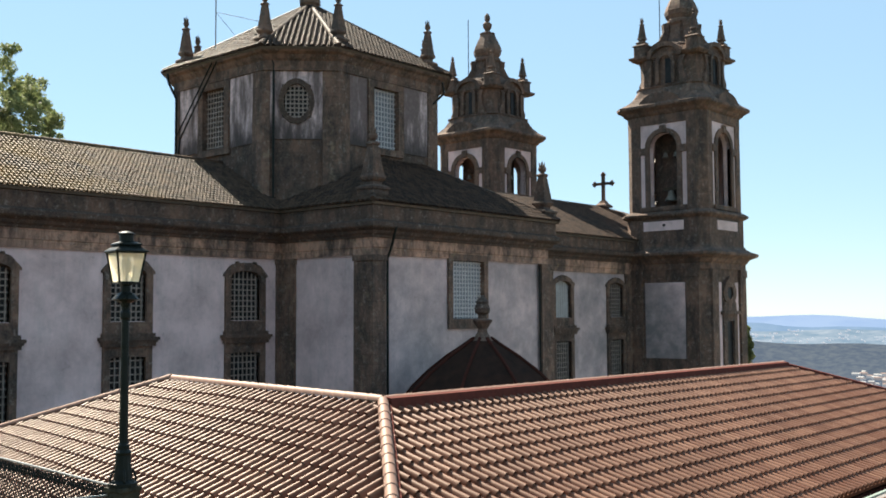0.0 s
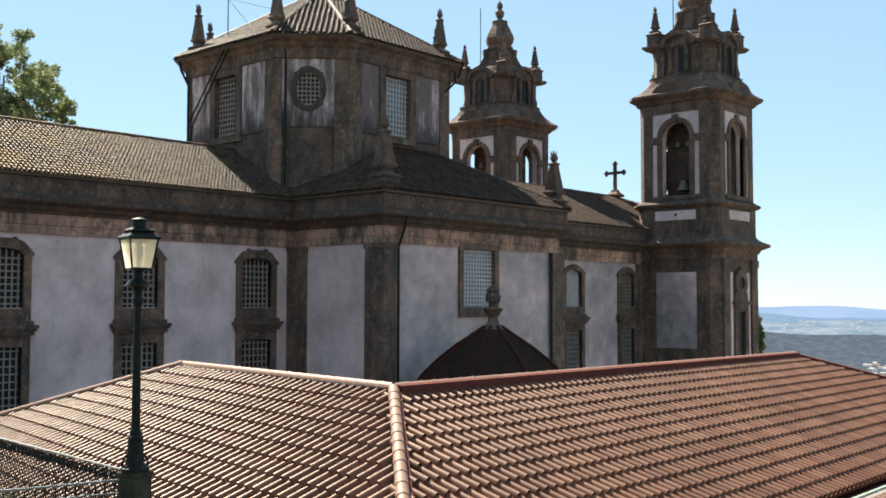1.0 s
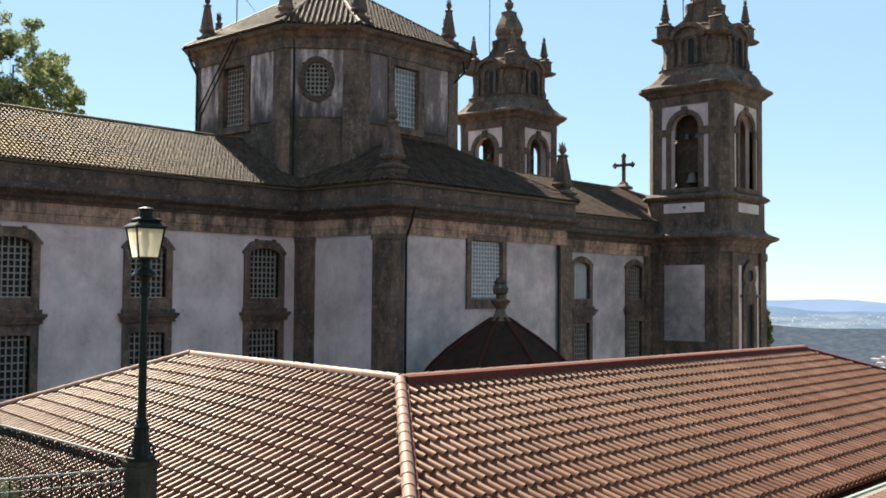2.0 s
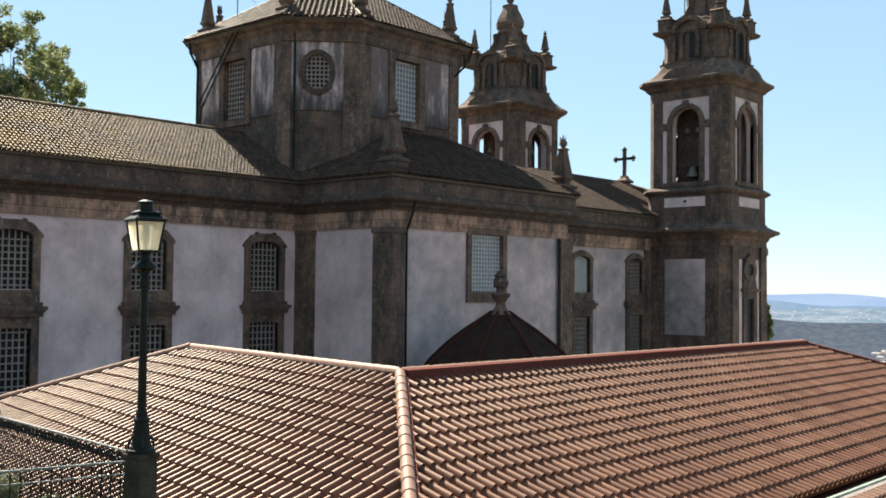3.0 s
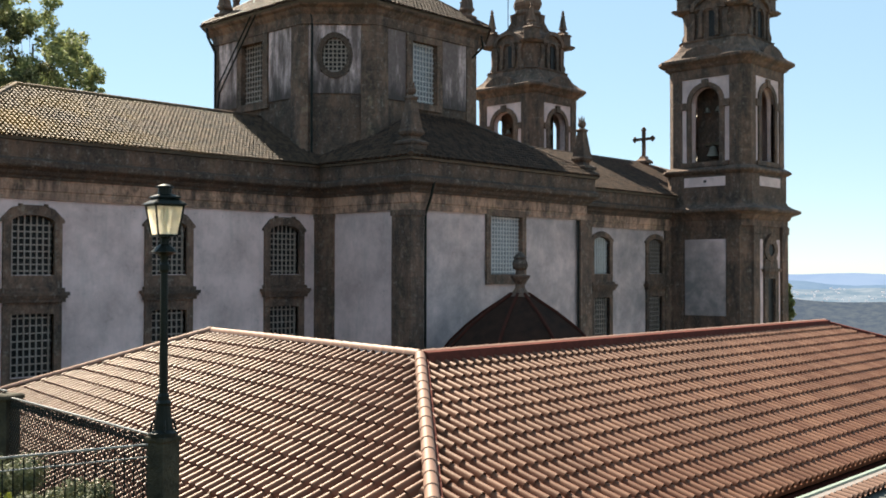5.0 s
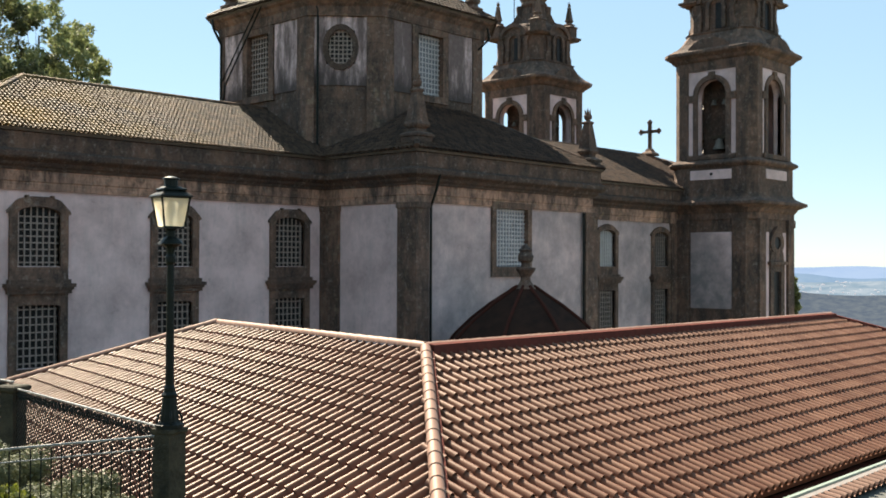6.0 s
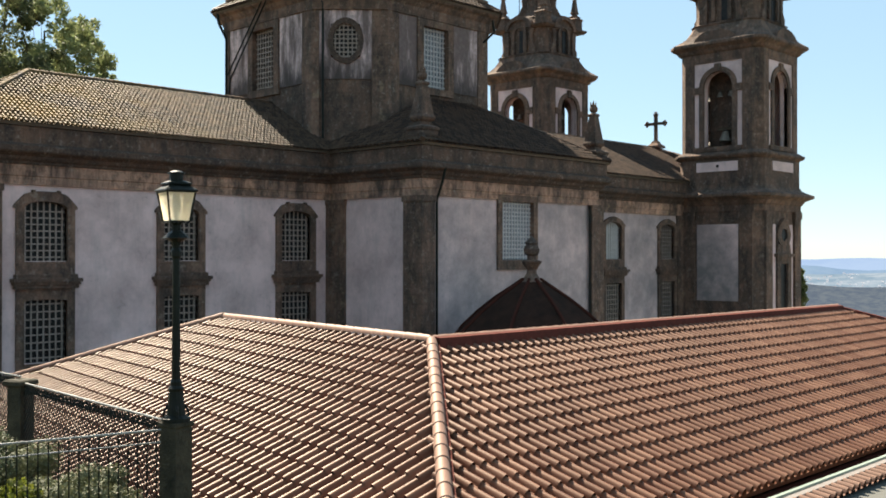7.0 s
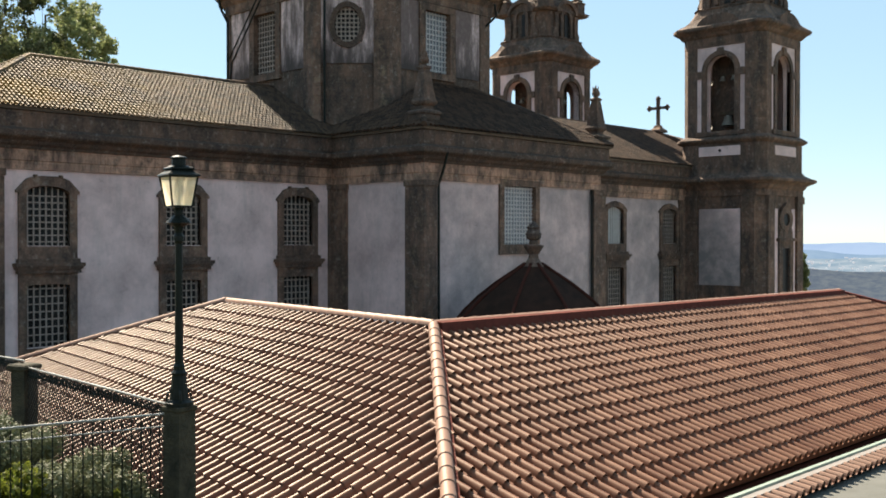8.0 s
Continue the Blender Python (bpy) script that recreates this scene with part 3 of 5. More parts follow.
# roofs
EAVE, PITCH = H(4.95), 0.555
def build_roofs():
    r = H(4.95) + 4.9 * PITCH
    ex, ey = CHOIR_X - 0.6, CHOIR_Y - 0.6
    tiled_slope("roof_slope", [(ex, ey, EAVE), (TR_X0 + 6, ey, EAVE), (TR_X0 + 6, AXIS_Y, r), (ex + 4.9, AXIS_Y, r)], church, OLD_UNDER, OLD_TILE, 0.19, 0.28)
    tiled_slope("roof_slope", [(ex, 47.2, EAVE), (ex, ey, EAVE), (ex + 4.9, AXIS_Y, r)], church, OLD_UNDER, OLD_TILE, 0.19, 0.28)
    tiled_slope("roof_slope", [(TR_X0 + 6, 47.2, EAVE), (ex, 47.2, EAVE), (ex + 4.9, AXIS_Y, r), (TR_X0 + 6, AXIS_Y, r)], church, OLD_UNDER, OLD_TILE, 0.19, 0.28)
    hip_line("hip_tiles", (ex, ey, EAVE + 0.06), (ex + 4.9, AXIS_Y, r + 0.06), church, OLD_TILE)
    hip_line("hip_tiles", (ex, 47.2, EAVE + 0.06), (ex + 4.9, AXIS_Y, r + 0.06), church, OLD_TILE)
    hip_line("ridge_tiles", (ex + 4.9, AXIS_Y, r + 0.06), (TR_X0 + 1, AXIS_Y, r + 0.06), church, OLD_TILE)
    # transept, hipped towards the terrace
    x0, x1, y0 = TR_X0 - 0.6, TR_X1 + 0.6, TRANSEPT_Y - 0.6
    xm, run = (x0 + x1) / 2, (x1 - x0) / 2
    t = EAVE + run * PITCH
    tiled_slope("roof_slope", [(x0, y0, EAVE), (x1, y0, EAVE), (xm, y0 + run, t)], church, OLD_UNDER, OLD_TILE)
    tiled_slope("roof_slope", [(x0, 44.5, EAVE), (x0, y0, EAVE), (xm, y0 + run, t), (xm, 44.5, t)], church, OLD_UNDER, OLD_TILE)
    tiled_slope("roof_slope", [(x1, y0, EAVE), (x1, 44.5, EAVE), (xm, 44.5, t), (xm, y0 + run, t)], church, OLD_UNDER, OLD_TILE)
    for x in (x0, x1):
        hip_line("hip_tiles", (x, y0, EAVE + 0.06), (xm, y0 + run, t + 0.06), church, OLD_TILE)
    # nave
    n = EAVE + 6.7 * 0.47
    tiled_slope("roof_slope", [(TR_X1 - 3, NAVE_Y - 0.6, EAVE), (66.7, NAVE_Y - 0.6, EAVE), (66.7, AXIS_Y, n), (TR_X1 - 3, AXIS_Y, n)], church, OLD_UNDER, OLD_TILE)
    tiled_slope("roof_slope", [(66.7, 49.0, EAVE), (TR_X1 - 3, 49.0, EAVE), (TR_X1 - 3, AXIS_Y, n), (66.7, AXIS_Y, n)], church, OLD_UNDER, OLD_TILE)
    hip_line("ridge_tiles", (TR_X1, AXIS_Y, n + 0.06), (66.7, AXIS_Y, n + 0.06), church, OLD_TILE)
    # raking coping of the front gable
    bm = bmesh.new()
    for s in (-1, 1):
        pts = [(AXIS_Y, n + 0.16), (AXIS_Y + s * 2.0, n - 0.45), (AXIS_Y + s * 6.6, EAVE + 0.35), (AXIS_Y + s * 6.6, EAVE - 0.4), (AXIS_Y, EAVE - 0.4)]
        v0 = [bm.verts.new((66.65, y, z)) for y, z in pts]
        v1 = [bm.verts.new((67.7, y, z)) for y, z in pts]
        bm.faces.new(v0), bm.faces.new(v1[::-1])
        for i in range(5):
            bm.faces.new((v0[i], v0[(i + 1) % 5], v1[(i + 1) % 5], v1[i]))
    part("gable", bm, GRANITE, church)
    return n


NAVE_RIDGE = build_roofs()

# the cross on the gable
def build_cross():
    x, y, z = 67.2, AXIS_Y - 0.15, NAVE_RIDGE + 0.12
    cross = thing("stone_cross", (x, y, z), "dark stone cross with trefoil ends on the church gable", "cross")
    bm = bmesh.new()
    lathe(bm, x, y, [(0.5, z - 0.05), (0.5, z + 0.12), (0.28, z + 0.3), (0.2, z + 0.5)], 4, math.pi / 4, True)
    part("pedestal", bm, GRANITE, cross)
    bm = bmesh.new()
    box(bm, x - 0.11, x + 0.11, y - 0.11, y + 0.11, z + 0.5, z + 2.5)
    for a, b in ((-0.75, -0.113), (0.113, 0.75)):
        box(bm, x - 0.1, x + 0.1, y + a, y + b, z + 1.72, z + 1.92)
    for dy, dz in ((-0.78, 1.82), (0.78, 1.82), (0, 2.52)):
        for ay, az in ((0.1, 0), (-0.1, 0), (0, 0.12), (0, -0.12)):
            bmesh.ops.create_icosphere(bm, subdivisions=1, radius=0.13, matrix=Matrix.Translation((x, y + dy + ay, z + dz + az)))
    part("shaft", bm, GRANITE, cross)


build_cross()


# ---- pinnacles ----
def pinnacle_meshes(height, wide, flame=True):
    """An obelisk pinnacle of that height: pedestal, tapering shaft and a flame or bud, built from its foot."""
    k, w = height, wide
    base = bmesh.new()
    lathe(base, 0, 0, [(w, 0), (w, 0.16 * k), (w * 1.12, 0.17 * k), (w * 1.12, 0.20 * k), (w * 0.7, 0.23 * k)], 4, math.pi / 4, True)
    shaft = bmesh.new()
    lathe(shaft, 0, 0, [(w * 0.6, 0.23 * k), (w * 0.55, 0.27 * k), (w * 0.8, 0.30 * k), (w * 0.86, 0.33 * k), (w * 0.72, 0.37 * k),
                        (w * 0.36, 0.74 * k), (w * 0.46, 0.755 * k), (w * 0.46, 0.775 * k), (w * 0.2, 0.80 * k)], 4, math.pi / 4, True)
    bud = bmesh.new()
    lathe(bud, 0, 0, [(w * 0.2, 0.80 * k), (w * 0.42, 0.835 * k), (w * 0.46, 0.87 * k), (w * 0.34, 0.905 * k), (w * 0.2, 0.92 * k)], 8)
    if flame:
        for i in range(7):
            t = 2 * math.pi * i / 7
            r = 0 if i == 6 else w * 0.26
            tube(bud, (r * math.cos(t), r * math.sin(t), 0.89 * k), (1.5 * r * math.cos(t), 1.5 * r * math.sin(t), (0.97 if i < 6 else 1.0) * k), w * 0.13, 5, w * 0.02)
    else:
        lathe(bud, 0, 0, [(w * 0.2, 0.92 * k), (w * 0.3, 0.95 * k), (w * 0.1, 1.0 * k)], 8)
    return base, shaft, bud


def pinnacle(name, loc, height, wide, label, group, parent=None):
    if parent:
        ob = new(name)
        ob.parent = parent
        ob.location = Vector(loc) - origin(parent)
    else:
        ob = thing(name, loc, label, "pinnacle", group)
    for nm, bm in zip(("pedestal", "obelisk", "flame"), pinnacle_meshes(height, wide)):
        part(nm, bm, GRANITE_TOWER, ob, world=False)
    return ob


corner_pinnacle = pinnacle("pinnacle", (TR_X0 + 0.35, TRANSEPT_Y + 0.35, H(5.0)), 3.5, 0.50, "dark granite obelisk pinnacle with a flame top on the transept corner", "transept pinnacles")
copy_thing(corner_pinnacle, pose(TR_X1 + 0.32, TRANSEPT_Y + 0.3, H(4.85)))

# ---- the crossing drum ----
DRUM = (37.5, 42.6)
DH, DC = 6.2, 2.57
drum = thing("crossing_tower", (DRUM[0], DRUM[1], H(4.5)), "octagonal crossing tower with weathered stucco panels and a tiled pyramid roof", "tower")


def build_drum():
    z0, z1 = H(3.0), H(12.1)
    faces = []  # turn, distance of the face from the middle, half length
    flat, cut = DH - DC, DC / math.sqrt(2)
    for k in range(4):
        faces.append((k * 90, DH, flat))
        faces.append((k * 90 - 45, (2 * DH - DC) / math.sqrt(2), cut))
    for deg, dist, half in faces:
        m = turned(0, *DRUM) @ turned(deg) @ turned(0, 0, -dist)
        square = deg % 90 == 0
        w0, w1 = (H(8.75) if square else H(8.95)), H(11.97)
        off = {0: -0.35, 270: -0.25}.get(deg, -0.2 if deg == -45 else 0.0)
        hole = (off - 0.95, off + 0.95, H(8.45), H(11.65)) if square else (off - 0.70, off + 0.70, H(9.65), H(11.3))
        bm = bmesh.new()
        wall_face(bm, -half, half, z0, z1, [hole], 0.7)
        part("wall", moved(bm, m), GRANITE_OLIVE, drum)
        bm = bmesh.new()
        inner = half - (0.75 if square else 0.22)
        wall_face(bm, 0.33 - half if deg == 270 else -inner if square or deg != -45 else 0.05 - half, inner if square else half - 0.02, w0 if square else H(8.6), w1, [(hole[0] - 0.35, hole[1] + 0.35, hole[2], hole[3] + 0.3) if square else hole], 0.05)
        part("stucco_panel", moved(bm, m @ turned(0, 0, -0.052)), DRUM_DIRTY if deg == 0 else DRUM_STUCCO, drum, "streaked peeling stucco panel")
        if square:
            bm = bmesh.new()
            wall_face(bm, off - 1.3, off + 1.3, hole[2] - 0.3, hole[3] + 0.3, [(off - 0.9, off + 0.9, hole[2] + 0.05, hole[3] - 0.05)], 0.3)
            win = part("window", moved(bm, m @ turned(0, 0, -0.16)), GRANITE, drum, "granite-framed drum window")
            bm = bmesh.new()
            grille(bm, 0.9, hole[2] + 0.05, hole[3] - 0.05, 8, 12, 0.14, 0.028)
            part("grille", moved(bm, m @ turned(0, off)), PALE_BARS if deg == 0 else BARS, win)
            bm = bmesh.new()
            box(bm, off - 0.94, off + 0.94, 0.28, 0.32, hole[2], hole[3])
            part("pane", moved(bm, m), PALE_GLASS if deg == 0 else DARK_GLASS, win)
        else:
            m = m @ turned(0, off)
            zc, a, b = H(10.47), 0.62, 0.86
            n = 24
            def oval(s):
                return [((a + s) * math.cos(2 * math.pi * i / n), zc + (b + s) * math.sin(2 * math.pi * i / n)) for i in range(n + 1)]
            bm = bmesh.new()
            band(bm, oval(0.0), oval(0.26), -0.16, 0.3)
            # corners between the oval and its square opening
            win = part("oval_window", moved(bm, m), GRANITE_BLACK, drum, "oval granite window with a pale grille")
            bm = bmesh.new()
            for i in range(6):
                x = -a + 2 * a * (i + 0.5) / 6
                h = b * math.sqrt(max(0, 1 - (x / (a + 0.02)) ** 2))
                box(bm, x - 0.03, x + 0.03, 0.0, 0.04, zc - h, zc + h)
            for i in range(8):
                z = -b + 2 * b * (i + 0.5) / 8
                h = a * math.sqrt(max(0, 1 - (z / (b + 0.02)) ** 2))
                box(bm, -h, h, -0.006, 0.034, zc + z - 0.03, zc + z + 0.03)
            part("grille", moved(bm, m), BARS, win)
            bm = bmesh.new()
            box(bm, -0.72, 0.72, 0.2, 0.24, zc - 0.9, zc + 0.9)
            part("pane", moved(bm, m), DARK_GLASS, win)
    bm = bmesh.new()
    for h, lo, hi in ((DH + 0.14, H(11.98), H(12.45)),):
        cut_loft(bm, *DRUM, [(h, DC, lo), (h, DC, hi), (h + 0.08, DC + 0.03, hi + 0.1), (h + 0.18, DC + 0.05, hi + 0.28), (h + 0.34, DC + 0.08, hi + 0.38), (h + 0.38, DC + 0.08, hi + 0.52)])
    part("cornice", bm, GRANITE, drum)
    # corner pilasters
    for k in range(4):
        for s in (0, 1):
            bm = bmesh.new()
            x = DH - DC
            along = 0.30 if (k, s) == (3, 1) else 0.72
            e = 0.26 if s == 0 else 0.58
            poly = [(-DH - 0.1, -x + along), (-DH - 0.1, -x - 0.04), (-DH - 0.06 + 0.83 * e, -x - 0.04 - e), (-DH + 0.10 + 0.83 * e, -x + 0.08 - e), (-DH + 0.3, -x + along)]
            if s:
                poly = [(b, a) for a, b in poly][::-1]
            a = [bm.verts.new((px, py, H(4.5))) for px, py in poly]
            b = [bm.verts.new((px, py, H(12.0))) for px, py in poly]
            bm.faces.new(a), bm.faces.new(b)
            for i in range(5):
                bm.faces.new((a[i], a[(i + 1) % 5], b[(i + 1) % 5], b[i]))
            part("pilaster", moved(bm, turned(0, *DRUM) @ turned(90 * k)), GRANITE, drum)
    # tiled roof
    top = (DRUM[0], DRUM[1], H(17.35))
    eave = cut_square(*DRUM, DH + 0.6, DC + 0.1, H(13.0))
    for i in range(8):
        a, b = eave[i], eave[(i + 1) % 8]
        tiled_slope("roof_slope", [a, b, top], drum, OLD_UNDER, OLD_TILE)
        hip_line("hip_tiles", (a[0], a[1], a[2] + 0.08), (top[0], top[1], top[2] + 0.08), drum, OLD_TILE)
    bm = bmesh.new()
    lathe(bm, *DRUM, [(0.5, H(16.8)), (0.5, H(17.35)), (0.62, H(17.45)), (0.62, H(17.65)), (0.4, H(17.8))], 8, math.pi / 8)
    part("roof_cap", bm, GRANITE, drum)
    for x, y, z in cut_square(*DRUM, DH - 0.3, DC, H(13.1)):
        pinnacle("pinnacle", (x, y, z), 3.05, 0.35, "", "", drum)


build_drum()


# ---- the bell towers ----
def TZ(h):
    """Heights on the towers: the bell stage and all above it are drawn out."""
    return H(h if h <= 6.9 else 6.9 + (h - 6.9) * 1.12)


def build_tower(cx, cy):
    tw = thing("bell_tower", (cx, cy, 0), "granite bell tower with white panels, arched openings and stone cupola", "bell tower", "bell towers")
    g = GRANITE_TOWER

    def add(name, bm, mat=g, parent=tw, label=""):
        return part(name, moved(bm, Matrix.Diagonal((1.1, 1.1, 1, 1))), mat, parent, label, world=False)

    bm = bmesh.new()
    cut_loft(bm, 0, 0, [(2.75, 0.45, 0), (2.75, 0.45, TZ(2.9))])
    add("lower_stage", bm, g)
    for k in range(4):
        m = turned(90 * k)
        bm = bmesh.new()
        if k in (0, 2):   # side faces: white strips round a framed window
            for s in (-1, 1):
                a, b = sorted((s * 0.93, s * 1.34))
                box(bm, a, b, -2.80, -2.7, TZ(-4.0), TZ(2.05))
        else:
            box(bm, -1.36, 1.36, -2.80, -2.7, TZ(-3.0), TZ(2.05))
        add("stucco_panel", moved(bm, m), STUCCO if k in (0, 2) else STUCCO_CLOUDY)
        for s in (-1, 1):
            bm = bmesh.new()
            a, b = sorted((s * 1.5, s * 2.3))
            box(bm, a, b, -2.9, -2.6, 0, TZ(2.4))
            box(bm, a - 0.06, b + 0.06, -2.96, -2.6, TZ(2.4), TZ(2.9))
            add("pilaster", moved(bm, m))
        if k in (0, 2):
            n = 20
            zc = TZ(1.35)
            def oval(a, b):
                return [(a * math.cos(2 * math.pi * i / n), zc + b * math.sin(2 * math.pi * i / n)) for i in range(n + 1)]
            bm = bmesh.new()
            band(bm, oval(0.30, 0.42), oval(0.66, 0.80), -2.92, -2.72)
            slab(bm, [(-0.7, TZ(0.05)), (0.7, TZ(0.05)), (0.6, TZ(0.75)), (-0.6, TZ(0.75))], -2.9, -2.72)
            slab(bm, [(-0.5, TZ(2.0)), (0.5, TZ(2.0)), (0, TZ(2.45))], -2.94, -2.72)
            box(bm, -0.85, 0.85, -3.05, -2.7, TZ(-0.1), TZ(0.12))
            slab(bm, [(-0.66, TZ(0.1)), (0.66, TZ(0.1)), (0.6, TZ(1.9)), (-0.6, TZ(1.9))], -2.83, -2.7)
            for s in (-1, 1):
                a, b = sorted((s * 0.36, s * 0.7))
                box(bm, a, b, -2.92, -2.7, TZ(-4.0), TZ(-0.1))
            box(bm, -0.36, 0.36, -2.92, -2.7, TZ(-0.55), TZ(-0.1))
            moved(bm, Matrix.Diagonal((1.32, 1, 1, 1)))
            w = add("window", moved(bm, m), g, tw, "niche window with an oval light above")
            bm = bmesh.new()
            box(bm, -0.36, 0.36, -2.775, -2.74, TZ(-4.0), TZ(-0.55))
            box(bm, -0.3, 0.3, -2.845, -2.74, zc - 0.42, zc + 0.42)
            moved(bm, Matrix.Diagonal((1.32, 1, 1, 1)))
            add("pane", moved(bm, m), DARK_GLASS, w)
    bm = bmesh.new()
    cut_loft(bm, 0, 0, [(2.85, 0.45, TZ(2.9)), (2.85, 0.45, TZ(3.3)), (2.95, 0.5, TZ(3.4)), (3.05, 0.5, TZ(3.62)), (3.4, 0.55, TZ(3.8)), (3.48, 0.55, TZ(3.86)),
                        (3.48, 0.55, TZ(4.02)), (3.1, 0.5, TZ(4.2)), (2.9, 0.5, TZ(4.35)), (2.85, 0.5, TZ(4.5))])
    add("cornice", bm)
    bm = bmesh.new()
    cut_loft(bm, 0, 0, [(2.8, 0.5, TZ(4.5)), (2.8, 0.5, TZ(6.35)), (2.92, 0.5, TZ(6.42)), (3.05, 0.5, TZ(6.55)), (3.05, 0.5, TZ(6.66)), (2.75, 0.5, TZ(6.9))])
    add("pedestal_stage", bm)
    for k in range(4):
        bm = bmesh.new()
        box(bm, -1.36, 1.36, -2.85, -2.7, TZ(5.55), TZ(6.18))
        add("stucco_panel", moved(bm, turned(90 * k)), STUCCO)
    # bell stage
    h, c, lo, hi = 2.65, 0.45, TZ(6.9), TZ(12.2)
    for k in range(4):
        m = turned(90 * k)
        bm = bmesh.new()
        q = -h + c + 0.62
        poly = [(-h - 0.07, q), (-h - 0.07, -h + c), (-h + c, -h - 0.07), (q, -h - 0.07), (q, -h + 0.5), (-h + 0.5, q)]
        loft(bm, [[(x, y, z) for x, y in poly] for z in (lo, hi)])
        add("pier", moved(bm, m))
        bm = bmesh.new()
        w = -q
        a, zs, rise = 0.93, TZ(10.75), 1.0
        n = 12
        arc = arch_points(a, lo + 0.3, zs, rise, n)
        rim = [(-w, zs + (hi - zs) * min(1, 4 * i / n)) if i <= n / 4 else (w, hi - (hi - zs) * (4 * i / n - 3)) if i >= 3 * n / 4 else (-w + 2 * w * (2 * i / n - 0.5), hi) for i in range(n + 1)]
        band(bm, arc, [(-w, lo + 0.3)] + rim + [(w, lo + 0.3)], -h, -h + 0.45)
        add("stucco_wall", moved(bm, m), STUCCO)
        bm = bmesh.new()
        out = arch_points(a + 0.32, lo, zs, rise + 0.32, n)
        band(bm, arc, out, -h - 0.1, -h + 0.2)
        for s in (-1, 1):
            p, r = sorted((s * (a + 0.02), s * (w + 0.02)))
            box(bm, p, r, -h - 0.13, -h + 0.2, zs - 0.42, zs + 0.05)
        box(bm, -0.2, 0.2, -h - 0.16, -h + 0.1, zs + rise - 0.02, zs + rise + 0.5)
        box(bm, -w, w, -h - 0.2, -h + 0.45, lo, lo + 0.3)
        add("arch", moved(bm, m))
        # one large bell low in the opening, two small ones under the arch
        def bell(x, z, r):
            bm = bmesh.new()
            lathe(bm, x, -1.75, [(r, z), (r * 0.93, z + r * 0.2), (r * 0.68, z + r * 0.75), (r * 0.56, z + r * 1.35), (r * 0.42, z + r * 1.65), (r * 0.14, z + r * 1.8)], 14)
            b = add("bell", moved(bm, m), BRONZE, tw, "pale weathered bronze bell")
            bm = bmesh.new()
            box(bm, x - r * 1.2, x + r * 1.2, -1.75 - r * 0.3, -1.75 + r * 0.3, z + r * 1.8, z + r * 2.3)
            add("yoke", moved(bm, m), BARK, b)
        bell(0.0, lo + 0.75, 0.40)
        bell(-0.36, lo + 3.75, 0.2)
        bell(0.36, lo + 3.75, 0.2)
    # added block behind the bells, keeps the openings dark
    bm = bmesh.new()
    box(bm, -1.32, 1.32, -1.32, 1.32, lo - 0.1, hi + 0.1)
    add("sky_block", bm, GRANITE_DARK, tw, "added dark block that shuts the sky out of the bell openings")
    bm = bmesh.new()
    tube(bm, (0.05, -2.87, TZ(5.9)), (0.05, -2.7, TZ(5.9)), 0.1, 10)
    add("vent_hole", moved(bm, turned(270)), DARK_GLASS)
    # entablature and swept roof
    bm = bmesh.new()
    cut_loft(bm, 0, 0, [(2.72, 0.5, hi), (2.72, 0.5, TZ(12.75)), (2.85, 0.5, TZ(12.85)), (2.95, 0.5, TZ(13.0)), (3.18, 0.55, TZ(13.15)), (3.24, 0.55, TZ(13.22)), (3.24, 0.55, TZ(13.36)),
                        (2.86, 0.55, TZ(13.62)), (2.55, 0.55, TZ(13.95)), (2.36, 0.55, TZ(14.3)), (2.28, 0.55, TZ(14.5)), (2.34, 0.55, TZ(14.6)), (2.1, 0.55, TZ(14.7))])
    add("entablature", bm)
    for k in range(4):
        bm = bmesh.new()   # rounded hood over each arch
        slab(bm, half_round(1.5, TZ(13.15), 1.05), -3.1, -1.9)
        add("hood", moved(bm, turned(90 * k)))
    bm = bmesh.new()
    cut_loft(bm, 0, 0, [(2.14, 0.55, TZ(14.4)), (2.08, 0.5, TZ(15.2)), (2.1, 0.5, TZ(16.35)), (2.28, 0.5, TZ(16.42)), (2.28, 0.5, TZ(16.58)), (2.0, 0.5, TZ(16.75)), (1.9, 0.5, TZ(17.0))])
    add("upper_stage", bm)
    for k in range(4):
        m = turned(90 * k)
        bm = bmesh.new()
        band(bm, half_round(0.95, TZ(16.35), 0.75), half_round(1.2, TZ(16.35), 1.05), -2.4, -1.0)
        slab(bm, half_round(0.96, TZ(16.3), 0.8), -2.2, -1.0)
        add("pediment", moved(bm, m))
        bm = bmesh.new()
        band(bm, arch_points(0.42, TZ(14.75), TZ(16.05), 0.45), arch_points(0.66, TZ(14.75), TZ(16.05), 0.68), -2.3, -2.0)
        w = add("niche", moved(bm, m))
        bm = bmesh.new()
        slab(bm, [(p if p > -0.05 else -0.05, q) for p, q in arch_points(0.42, TZ(14.75), TZ(16.05), 0.45)], -2.15, -2.05)
        add("niche_back", moved(bm, m), DARK_GLASS, w)
        for s in (-1, 1):   # volute that hangs beside the niche
            bm = bmesh.new()
            slab(bm, [(s * 1.0, TZ(14.6)), (s * 1.45, TZ(14.55)), (s * 1.5, TZ(14.95)), (s * 1.25, TZ(15.3)), (s * 1.2, TZ(15.9)), (s * 1.38, TZ(16.3)), (s * 1.0, TZ(16.3)), (s * 0.92, TZ(15.6))], -2.27, -2.0)
            add("volute", moved(bm, m))
        bm = bmesh.new()
        x = -2.16
